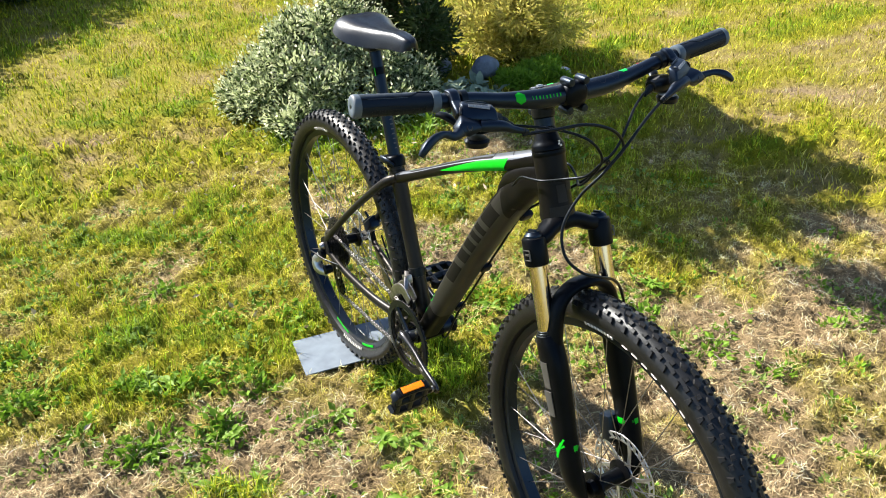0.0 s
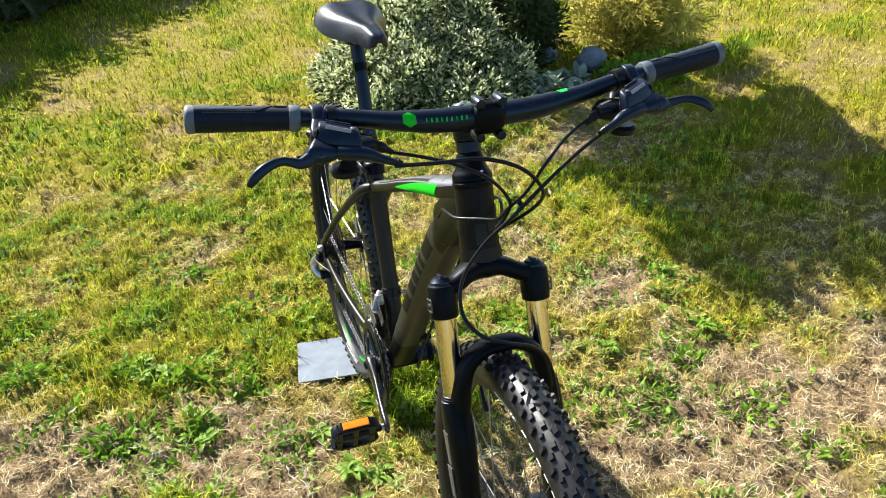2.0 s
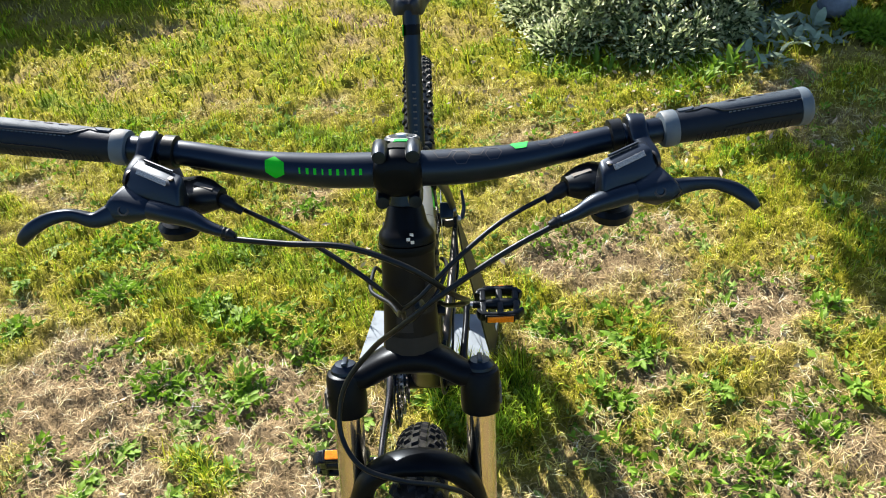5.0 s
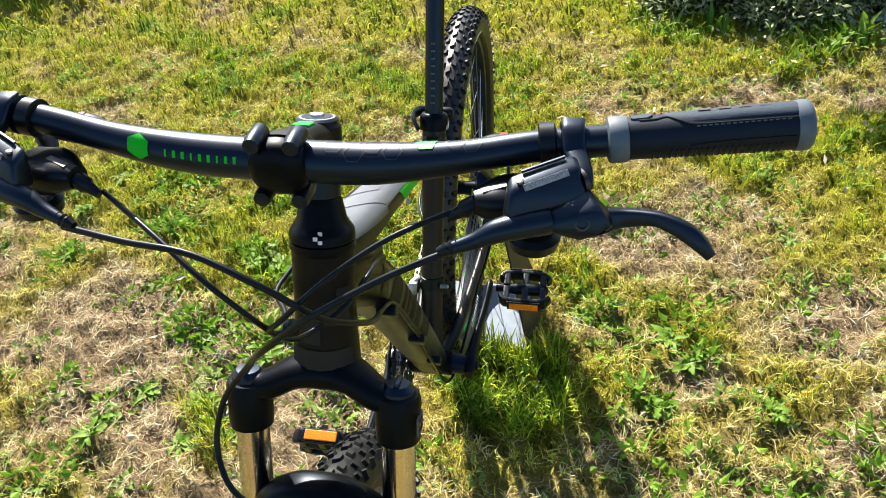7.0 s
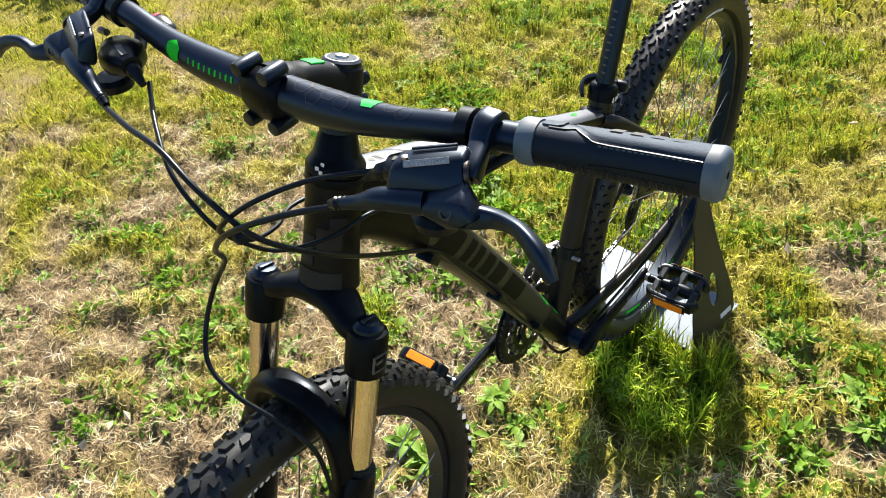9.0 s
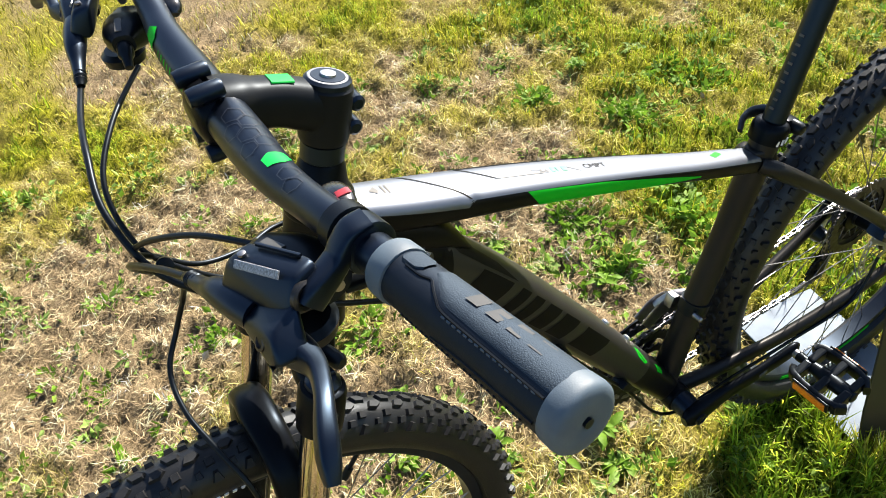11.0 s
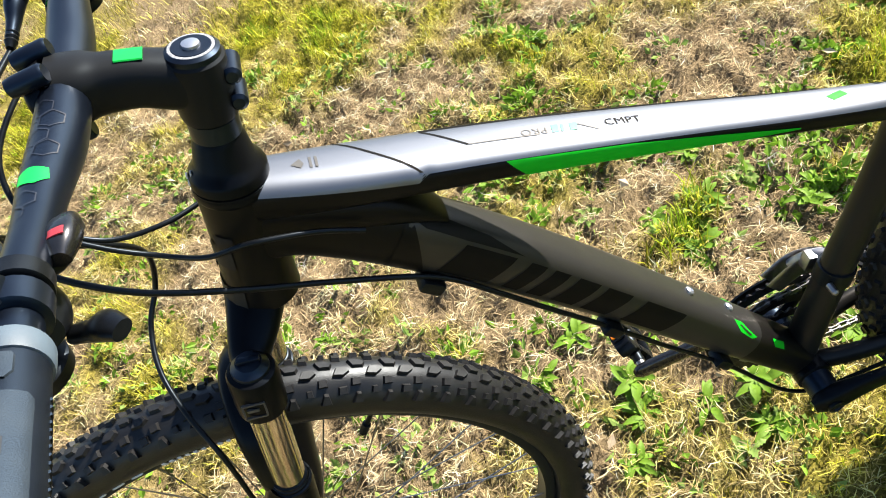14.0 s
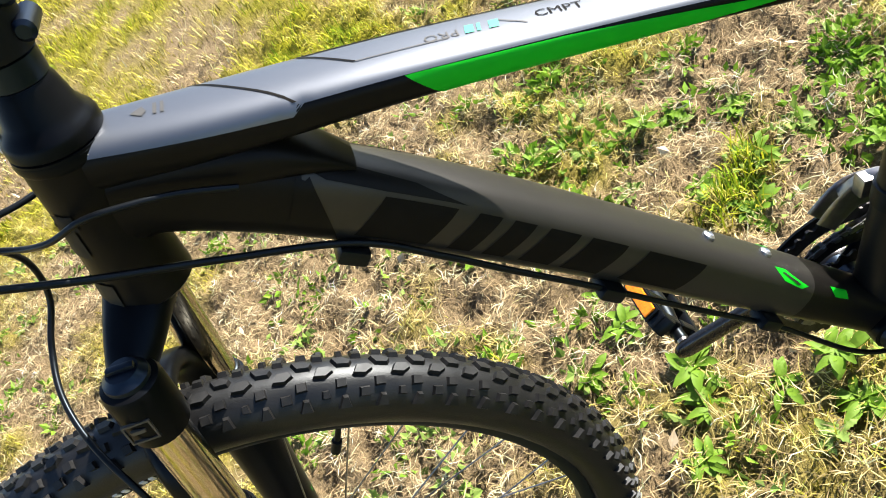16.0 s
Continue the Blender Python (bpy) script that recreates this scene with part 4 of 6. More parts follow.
front_wheel = wheel("front_wheel", FRONT, STEER, False)
rear_wheel = wheel("rear_wheel", REAR, Matrix.Identity(4), True)
for a0, k in ((286, 0), (254, 1)):            # green flashes on the rear rim
    for sgn in (1, -1):
        pts = []
        for j in range(7):
            a = radians(a0 + j * 2.4)
            pts.append(V(0.3085 * math.cos(a), 0.0138 * sgn, 0.3085 * math.sin(a)))
        part("green_flash", loft(pts, [(0.0006, 0.0038)] * 7, seg=8, power=5, n=1), GREEN, rear_wheel, "green rim marking")


def gear(r, teeth, y, thick, hole, bm=None):
    """A toothed ring."""
    bm = bm or bmesh.new()
    n = teeth * 4
    out, inn = [], []
    for i in range(n):
        a = 2 * math.pi * i / n
        rr = r + (0.0030 if i % 4 in (1, 2) else -0.0012)
        out.append((rr * math.cos(a), rr * math.sin(a)))
        inn.append((hole * math.cos(a), hole * math.sin(a)))
    vs = [[bm.verts.new((x, yy, z)) for x, z in lp] for lp, yy in ((out, y - thick / 2), (out, y + thick / 2), (inn, y + thick / 2), (inn, y - thick / 2))]
    for q in range(4):
        a, b = vs[q], vs[(q + 1) % 4]
        for i in range(n):
            bm.faces.new((a[i], a[(i + 1) % n], b[(i + 1) % n], b[i]))
    return bm


cassette = part("cassette", gear(0.018, 12, -0.060, 0.002, 0.010), DARKSTEEL, rear_wheel, "stack of dark steel sprockets", False)
for i in range(9):
    teeth = (11, 13, 15, 17, 20, 23, 26, 30, 34)[i]
    part("sprocket", gear(teeth * 0.00203, teeth, -0.058 + i * 0.0042 - 0.0, 0.0019, 0.55 * teeth * 0.00203 if i < 4 else teeth * 0.00203 - 0.014), DARKSTEEL, rear_wheel, "", False)
part("freehub", lathe([(-0.060, 0.012), (-0.058, 0.017), (-0.022, 0.017), (-0.02, 0.012)], (0, 0, 0), (0, 1, 0), 24), DARKSTEEL, rear_wheel)
for sg in (1, -1):
    part("axle_end", lathe([(0, 0.011), (0.005, 0.011), (0.012, 0.007), (0.013, 0.003)], REAR + V(0, 0.070 * sg, 0), REAR + V(0, 1 * sg, 0), 18), STEEL, bicycle)
part("quick_release", loft([REAR + V(0, 0.084, 0), REAR + V(-0.02, 0.090, 0.02), REAR + V(-0.05, 0.086, 0.045)], [(0.005, 0.007), (0.0045, 0.006), (0.003, 0.005)], seg=12), GLOSS, bicycle, "black quick-release lever")

# drive train
crankset = part("crankset", gear(0.0875, 44, -0.052, 0.003, 0.073, gear(0.0640, 32, -0.044, 0.003, 0.050, gear(0.0445, 22, -0.036, 0.003, 0.034))), DARKSTEEL, bicycle, "black triple chainset with dark crank arms", False)
crankset.matrix_basis = Matrix.Translation(BB)
part("chain_guard", revolve([(0.0905, -0.0590), (0.0935, -0.0585), (0.0935, -0.0560), (0.0850, -0.0560), (0.0780, -0.0575), (0.0780, -0.0595)], 80), PLASTIC, crankset, "black chain guard ring")
for i in range(4):
    a = radians(40 + 90 * i)
    part("spider_arm", loft([(0.012 * math.cos(a), -0.052, 0.012 * math.sin(a)), (0.045 * math.cos(a), -0.053, 0.045 * math.sin(a)), (0.080 * math.cos(a), -0.056, 0.080 * math.sin(a))], [(0.004, 0.013), (0.004, 0.009), (0.003, 0.010)], seg=12), GLOSS, crankset)
    part("ring_bolt", lathe([(0, 0.005), (0.003, 0.005), (0.004, 0.003)], (0.062 * math.cos(a), -0.056, 0.062 * math.sin(a)), (0.062 * math.cos(a), -1, 0.062 * math.sin(a)), 12), STEEL, crankset)
CR = V(0.170, 0, -0.031)
for sg in (-1, 1):
    e = CR if sg < 0 else -CR
    y0, y1 = (0.066, 0.082)
    # the right arm's lighter grey stands in for its sky reflection
    arm = part("crank_arm", loft([-e * 0.12 + V(0, y0 * sg, 0), V(0, y0 * sg, 0), e * 0.3 + V(0, (y0 + 0.004) * sg, 0), e * 0.7 + V(0, (y1 - 0.004) * sg, 0), e + V(0, y1 * sg, 0), e * 1.08 + V(0, y1 * sg, 0)],
                             [(0.006, 0.010), (0.012, 0.0195), (0.0075, 0.0155), (0.0065, 0.0130), (0.0065, 0.0135), (0.003, 0.006)], seg=20, power=2.6), CRANK if sg < 0 else MATT, crankset, "satin dark crank arm")
    part("crank_bolt", lathe([(0, 0.0095), (0.004, 0.0095), (0.005, 0.006), (0.003, 0.0045)], V(0, (y0 + 0.010) * sg, 0), V(0, 1 * sg, 0), 20), PLASTIC, crankset)
    part("crank_boss", lathe([(0, 0.018), (0.03, 0.018)], V(0, 0.036 * sg, 0), V(0, 1 * sg, 0), 22), GLOSS, crankset)
    part("size_bar", loft([e * 0.62 + V(0, (y1 + 0.0018) * sg, 0.002), e * 0.70 + V(0, (y1 + 0.0018) * sg, 0.002)], [(0.0012, 0.004)] * 2, seg=8, power=5, n=2), DECAL_GREY, crankset)


def pedal(sg, o, tilt):
    """A caged pedal with amber reflectors front and back."""
    m = Matrix.Translation(o) @ Matrix.Rotation(radians(tilt), 4, "Y")
    p = part("pedal", lathe([(-0.004, 0.006), (0.000, 0.008), (0.010, 0.007), (0.045, 0.012), (0.080, 0.011), (0.092, 0.008), (0.094, 0.004)], m @ V(0, 0.004 * sg, 0), m @ V(0, 1 * sg, 0), 18), PLASTIC, bicycle, "black caged pedal with amber reflectors")
    for s in (1, -1):
        part("cage_rail", loft([m @ V(s * 0.020, 0.012 * sg, 0), m @ V(s * 0.030, 0.020 * sg, 0), m @ V(s * 0.033, 0.055 * sg, 0), m @ V(s * 0.030, 0.088 * sg, 0), m @ V(s * 0.020, 0.100 * sg, 0)],
                               [(0.012, 0.005), (0.012, 0.005), (0.012, 0.0045), (0.012, 0.005), (0.011, 0.005)], side=m.to_3x3() @ V(0, 0, 1), seg=12, power=3.5), PLASTIC, p)
        part("reflector", block((0.004, 0.052, 0.016), m @ pose(s * 0.0400, 0.055 * sg, 0), 0.0012), AMBER, p, "amber reflector", False)
        part("reflector_frame", block((0.003, 0.060, 0.021), m @ pose(s * 0.0380, 0.055 * sg, 0), 0.001), PLASTIC, p, "", False)
        for yy in (0.022, 0.056, 0.088):
            part("cage_bar", block((0.034, 0.012, 0.022), m @ pose(s * 0.018, yy * sg, 0), 0.003), PLASTIC, p, "", False)
    part("axle", lathe([(0, 0.007), (0.014, 0.007)], m @ V(0, -0.006 * sg, 0), m @ V(0, 1 * sg, 0), 12), STEEL, p)
    return p


pedal(-1, BB + CR + V(0, -0.092, 0.0), 112)
pedal(1, BB - CR + V(0, 0.092, 0.0), 12)

# chain: plates along a loop round ring and sprocket
CH = []
rs, rc, cy, ry = 0.0375, 0.0640, -0.046, -0.047
for k in range(13):
    a = radians(90 - 180 * k / 12)
    CH.append(BB + V(math.cos(a) * rc, cy, math.sin(a) * rc))
PUL1, PUL2 = REAR + V(0.012, -0.047, -0.062), REAR + V(0.042, -0.047, -0.118)
CH += [PUL2 + V(0.02, 0, -0.022), PUL2 + V(0.0, 0, -0.024), PUL2 + V(-0.022, 0, -0.004), PUL1 + V(0.020, 0, -0.008), PUL1 + V(0.022, 0, 0.006)]
for k in range(9):
    a = radians(-40 - 230 * k / 8)
    CH.append(REAR + V(math.cos(a) * rs, ry, math.sin(a) * rs))
CH.append(CH[0])
dense = []
for a, b in zip(CH[:-1], CH[1:]):
    nn = max(1, round((b - a).length / 0.002))
    dense += [a.lerp(b, j / nn) for j in range(nn)]
links = dense[::6]
bm = bmesh.new()
for i in range(len(links)):
    a, b = links[i], links[(i + 1) % len(links)]
    for s in (1, -1):
        block(((b - a).length * 1.1, 0.0012, 0.0078 if i % 2 else 0.0066), basis((a + b) / 2 + V(0, s * (0.0030 if i % 2 else 0.0020), 0), b - a, (0, 1, 0)), 0, bm)
    block((0.004, 0.0085, 0.004), basis(a, b - a, (0, 1, 0)), 0, bm)
part("chain", bm, STEEL, bicycle, "steel roller chain", False)

# derailleurs
rd = part("rear_derailleur", loft([REAR + V(0.004, -0.082, -0.024), REAR + V(-0.012, -0.092, -0.044), REAR + V(0.0, -0.090, -0.066), REAR + V(0.020, -0.074, -0.074)], [(0.010, 0.012), (0.011, 0.014), (0.012, 0.014), (0.010, 0.011)], seg=16), SILVER, bicycle, "silver rear derailleur with black cage")
part("mount_knuckle", lathe([(0, 0.010), (0.003, 0.014), (0.016, 0.014), (0.018, 0.009)], REAR + V(0.004, -0.070, -0.022), REAR + V(0.004, -1, -0.022), 18), PLASTIC, rd)
part("lower_knuckle", lathe([(0, 0.012), (0.022, 0.014), (0.025, 0.010)], REAR + V(0.016, -0.060, -0.066), REAR + V(0.016, -1, -0.066), 18), PLASTIC, rd)
for yy in (-0.054, -0.040):
    part("cage_plate", loft([PUL1 + V(-0.004, yy + 0.047, 0.012), PUL1.lerp(PUL2, 0.5) + V(0, yy + 0.047, 0), PUL2 + V(0.004, yy + 0.047, -0.012)], [(0.001, 0.013), (0.001, 0.009), (0.001, 0.013)], seg=12), PLASTIC, rd)
for p in (PUL1, PUL2):
    w_ = gear(0.0215, 11, 0, 0.003, 0.004)
    w_.transform(Matrix.Translation(p))
    part("pulley", w_, PLASTIC, rd, "", False)
fd = part("front_derailleur", loft([(0.455, -0.052, 0.408), (0.420, -0.052, 0.425), (0.380, -0.052, 0.402), (0.362, -0.050, 0.372)], [(0.002, 0.013), (0.002, 0.014), (0.002, 0.012), (0.002, 0.008)], seg=12, power=3), STEEL, bicycle, "steel front derailleur on the seat tube")
part("inner_cage", loft([(0.455, -0.036, 0.408), (0.420, -0.036, 0.427), (0.380, -0.036, 0.406), (0.362, -0.038, 0.376)], [(0.0015, 0.014), (0.0015, 0.016), (0.0015, 0.013), (0.0015, 0.008)], seg=12, power=3), STEEL, fd)
part("linkage", block((0.026, 0.016, 0.022), basis((0.410, -0.030, 0.442), (0.8, 0, 0.3), (0, 1, 0)), 0.004), STEEL, fd)
part("linkage_arm", loft([(0.396, -0.024, 0.452), (0.414, -0.034, 0.448), (0.430, -0.046, 0.428)], [(0.006, 0.004)] * 3, seg=10), STEEL, fd)
part("clamp_band", lathe([(-0.011, 0.0175), (-0.010, 0.0205), (0.010, 0.0205), (0.011, 0.0175)], V(0.404, 0, 0.452), V(0.404 - 0.307, 0, 0.452 + 0.95), 26), PLASTIC, fd)
part("clamp_screw", lathe([(0, 0.004), (0.012, 0.004), (0.014, 0.002)], V(0.420, 0.016, 0.456), V(0.42, 1, 0.456), 10), STEEL, fd)

# brake calipers
cal = part("rear_caliper", block((0.050, 0.030, 0.034), basis(REAR + V(0.062, 0.050, 0.062), (0.8, 0, 0.6), (0, 1, 0)), 0.006), GLOSS, bicycle, "black rear disc brake caliper")
part("caliper_bolt", lathe([(0, 0.006), (0.006, 0.006)], REAR + V(0.084, 0.064, 0.076), REAR + V(0.084, 1, 0.076), 12), STEEL, cal)
fc = steer("front_caliper", block((0.030, 0.030, 0.055), basis(FRONT + V(-0.058, 0.052, 0.062), FW, (0, 1, 0)), 0.006), GLOSS, bicycle, "black front disc brake caliper")
steer("caliper_mount", block((0.016, 0.010, 0.080), basis(FRONT + V(-0.040, 0.056, 0.050), FW, (0, 1, 0)), 0.003), MATT, fc)

# seat post, clamp and saddle
U = V(-0.300, 0, 0.954).normalized()
CL = V(0.3195, 0, 0.706)
part("seat_post", lathe([(-0.05, 0.0140), (0.246, 0.0140), (0.258, 0.0135), (0.262, 0.010)], CL, CL + U, 26), GLOSS, bicycle, "black seat post with height marks")
for i in range(9):
    p = CL + U * (0.030 + 0.011 * i)
    part("height_mark", loft([p + V(0.0141, -0.003, 0.004), p + V(0.0141, 0.003, 0.004)], [(0.0004, 0.0014)] * 2, side=(1, 0, 0.3), seg=6, power=4, n=1), DECAL_GREY, bicycle)
part("green_mark", lathe([(0.198, 0.01425), (0.1985, 0.01435), (0.214, 0.01435), (0.2145, 0.01425)], CL, CL + U, 26), MATT, bicycle)
part("post_flash", loft([CL + U * 0.196 + V(0.006, -0.0130, 0.002), CL + U * 0.214 + V(0.006, -0.0130, 0.002)], [(0.0005, 0.006)] * 2, side=(0.3, 1, 0), seg=8, power=4, n=2), GREEN, bicycle, "green mark on the seat post")
sc = part("seat_clamp", lathe([(-0.014, 0.0180), (-0.013, 0.0220), (0.002, 0.0225), (0.008, 0.0215), (0.012, 0.0185), (0.013, 0.0150)], CL, CL + U, 28), MATT, bicycle, "black quick-release seat clamp")
part("clamp_ear", block((0.022, 0.024, 0.020), basis(CL + V(-0.024, 0.0, -0.002), (1, 0, 0.3), (0, 1, 0)), 0.003), MATT, sc)
part("clamp_lever", loft([CL + V(-0.030, -0.016, 0.000), CL + V(-0.020, -0.027, 0.004), CL + V(0.000, -0.031, 0.008), CL + V(0.016, -0.028, 0.007), CL + V(0.028, -0.020, 0.000)], [(0.006, 0.007), (0.0045, 0.008), (0.0035, 0.008), (0.0035, 0.007), (0.003, 0.005)], seg=12), GLOSS, sc)
part("clamp_nut", lathe([(0.010, 0.0050), (0.011, 0.0085), (0.022, 0.0085), (0.026, 0.0060), (0.027, 0.003)], CL + V(-0.026, 0, 0.000), CL + V(-0.026, 1, 0), 14), PLASTIC, sc)
part("clamp_bolt", lathe([(-0.026, 0.0035), (0.012, 0.0035)], CL + V(-0.026, 0, 0.000), CL + V(-0.026, 1, 0), 10), STEEL, sc)
for i in range(3):                            # printed letters as plain bars inside an outline
    d = radians(68 + 17 * i)
    o = CL + V(math.cos(d) * 0.0224, math.sin(d) * 0.0224, -0.006)
    part("print_bar", loft([o + U * -0.0036, o + U * 0.0036], [(0.0020, 0.0006)] * 2, side=(-math.sin(d), math.cos(d), 0), seg=6, power=4, n=1), WHITE, sc)
part("stay_gusset", hull([(0.352, 0.010, 0.690), (0.340, 0.014, 0.672), (0.352, -0.010, 0.690), (0.340, -0.014, 0.672), (0.322, 0.018, 0.690), (0.322, -0.018, 0.690), (0.318, 0.022, 0.668), (0.318, -0.022, 0.668), (0.336, 0.016, 0.652), (0.336, -0.016, 0.652)], 0.004), PAINT_STAY, bicycle)


def saddle():
    """A long padded saddle: wide tail, narrow nose, dropped skirt."""
    bm = bmesh.new()
    SX = [0.148, 0.156, 0.175, 0.205, 0.240, 0.280, 0.320, 0.360, 0.395, 0.412, 0.420]
    HW = [0.030, 0.056, 0.070, 0.073, 0.064, 0.046, 0.034, 0.027, 0.023, 0.018, 0.007]
    SZ = [1.008, 1.014, 1.019, 1.018, 1.013, 1.010, 1.010, 1.011, 1.008, 1.004, 0.998]
    DR = [0.016, 0.026, 0.034, 0.040, 0.044, 0.044, 0.040, 0.036, 0.032, 0.026, 0.012]
    sp = spline([(a, b, c) for a, b, c in zip(SX, HW, SZ)], 4)
    dr = spline([(d, 0, 0) for d in DR], 4)
    loops = []
    for p, d in zip(sp, dr):
        lp = []
        for j in range(17):
            u = -1 + 2 * j / 16
            y = p.y * math.copysign(1 - (1 - abs(u)) ** 1.25, u)
            drop = d.x * abs(u) ** 3.6
            dip = 0.005 * math.exp(-(u * 3.2) ** 2) * (1 if 0.17 < p.x < 0.36 else 0.3)
            lp.append(V(p.x, y, p.z - drop - dip))
        for j in range(15):
            u = 1 - 2 * (j + 1) / 16
            y = p.y * 0.90 * math.copysign(1 - (1 - abs(u)) ** 1.25, u)
            lp.append(V(p.x, y, p.z - d.x * abs(u) ** 3.6 * 0.9 - 0.010))
        loops.append(lp)
    rings(bm, loops)
    return bm


sd = part("saddle", saddle(), SADDLE, bicycle, "black padded saddle")
for s in (1, -1):
    part("rail", tube([(0.380, 0.010 * s, 0.990), (0.335, 0.020 * s, 0.972), (0.290, 0.022 * s, 0.966), (0.235, 0.022 * s, 0.966), (0.195, 0.030 * s, 0.975), (0.172, 0.040 * s, 0.992)], 0.0036), STEEL, sd)
part("rail_clamp", block((0.040, 0.054, 0.016), pose(0.252, 0, 0.966, 0, -6, 0), 0.005), PLASTIC, sd)
part("rail_clamp", block((0.036, 0.050, 0.010), pose(0.250, 0, 0.954, 0, -6, 0), 0.004), PLASTIC, sd)
part("clamp_bolt", lathe([(0, 0.004), (0.034, 0.004)], V(0.250, 0, 0.940), V(0.25, 0, 2), 10), STEEL, sd)

# hoses and cables


def cable(name, pts, r, label):
    return part(name, tube(pts, r, 10, 8), PLASTIC, bicycle, label)


cable("brake_hose", [(0.997, -0.146, 0.993), (1.010, -0.094, 0.994), (1.019, -0.041, 0.994), (1.026, 0.007, 0.976), (1.012, 0.042, 0.937), (0.969, 0.057, 0.895), (0.914, 0.050, 0.847), (0.851, 0.037, 0.797), (0.781, 0.030, 0.745),
                     (0.740, 0.030, 0.692), (0.710, 0.030, 0.648), (0.668, 0.030, 0.588), (0.610, 0.028, 0.498), (0.545, 0.026, 0.400), (0.485, 0.030, 0.300), (0.440, 0.040, 0.284), (0.36, 0.050, 0.302), (0.24, 0.056, 0.306), (0.13, 0.070, 0.335), (0.09, 0.066, 0.40)], 0.0026, "black brake hose along the down tube")
cable("brake_hose", [(0.990, 0.148, 0.999), (1.010, 0.090, 0.979), (1.027, 0.034, 0.949), (1.021, -0.005, 0.909), (0.999, -0.032, 0.867), (0.999, -0.062, 0.821), (1.017, -0.069, 0.780), (1.039, -0.050, 0.754), (1.043, -0.012, 0.736), (1.033, 0.028, 0.713),
                     (1.022, 0.060, 0.670), (1.030, 0.076, 0.58), (1.034, 0.074, 0.48), (1.034, 0.064, 0.415)], 0.0026, "black brake hose running down the fork")
cable("gear_cable", [(0.952, -0.138, 0.993), (0.992, -0.082, 0.987), (1.018, -0.036, 0.968), (1.016, -0.005, 0.931), (0.992, -0.001, 0.895), (0.960, 0.002, 0.866), (0.922, 0.026, 0.865), (0.889, 0.038, 0.871), (0.866, 0.039, 0.865), (0.838, 0.036, 0.851), (0.809, 0.034, 0.831)], 0.0022, "black gear cable entering the frame")
cable("gear_cable", [(0.951, 0.145, 1.003), (0.983, 0.089, 0.992), (1.010, 0.046, 0.971), (1.022, 0.015, 0.943), (1.009, -0.003, 0.918), (0.982, -0.006, 0.891), (0.945, -0.017, 0.876), (0.912, -0.037, 0.866), (0.882, -0.039, 0.860), (0.852, -0.037, 0.852), (0.825, -0.034, 0.827)], 0.0022, "black gear cable entering the frame")
cable("gear_cable", [(0.100, -0.072, 0.352), (0.040, -0.090, 0.350), (-0.030, -0.096, 0.345), (-0.050, -0.092, 0.310), (-0.020, -0.088, 0.292)], 0.0022, "looped gear cable at the rear wheel")
for x, v in ((0.778, -0.9), (0.647, -0.9), (0.545, -0.9)):
    p, up, w, _ = skin("DT", x - 0.012, 0)
    part("cable_clip", block((0.022, 0.022, 0.012), basis(p - up * (w.y - 0.002) + V(0, 0.026, 0), V(0, 0, 1).cross(V(0, 1, 0)).lerp(up.cross(V(0, 1, 0)), 1.0), (0, 1, 0)), 0.003), PLASTIC, down_tube, "black cable clip")
part("cable_tie", lathe([(-0.003, 0.0055), (-0.0025, 0.0068), (0.0025, 0.0068), (0.003, 0.0055)], V(1.006, 0.014, 0.920), V(1.02, 0.2, 1.02), 12), PLASTIC, bicycle)

# ---- the stand under the rear wheel ----
stand = tagged(new("bike_stand"), "folded steel floor stand holding the rear wheel", "bike stand")
stand.matrix_world = pose(-0.015, -0.035, 0.004, 0, 0, -10)


def stand_part(name, bm, material, label=""):
    return part(name, bm, material, stand, label, False)


stand_part("base_plate", block((0.187, 0.330, 0.004), pose(0, -0.005, 0.002), 0.0012), STAND, "shiny steel base plate")
up_m = Matrix.Translation((0.012, 0.160, 0.004)) @ Matrix.Rotation(radians(12), 4, "X")


def upright():
    """A triangular sheet with a long oval hole, folded up from the base."""
    bm = bmesh.new()
    n = 28
    out, hole = [], []
    corners = [(-0.080, 0.0), (0.075, 0.0), (0.070, 0.060), (0.034, 0.250), (0.030, 0.375), (0.018, 0.392), (-0.010, 0.392), (-0.022, 0.375), (-0.030, 0.250), (-0.078, 0.060)]
    for k in range(n):
        a = -math.pi / 2 + 2 * math.pi * k / n
        d = V(math.cos(a), 0, math.sin(a))
        c0 = V(-0.010, 0, 0.105)
        best = None
        for i in range(len(corners)):
            p, q = V(corners[i][0], 0, corners[i][1]), V(corners[(i + 1) % len(corners)][0], 0, corners[(i + 1) % len(corners)][1])
            e = q - p
            den = d.x * e.z - d.z * e.x
            if abs(den) < 1e-9:
                continue
            r = p - c0
            t_ = (r.x * e.z - r.z * e.x) / den
            u_ = (r.x * d.z - r.z * d.x) / den
            if t_ > 0 and -1e-6 <= u_ <= 1.000001 and (best is None or t_ < best):
                best = t_
        out.append(c0 + d * best)
        hole.append(c0 + V(0.017 * math.cos(a), 0, 0.042 * math.sin(a)))
    vs = [[bm.verts.new(p + V(0, yy, 0)) for p in lp] for lp, yy in ((out, 0), (out, 0.004), (hole, 0.004), (hole, 0))]
    for q in range(4):
        a, b = vs[q], vs[(q + 1) % 4]
        for i in range(n):
            bm.faces.new((a[i], a[(i + 1) % n], b[(i + 1) % n], b[i]))
    bm.transform(up_m)
    return bm


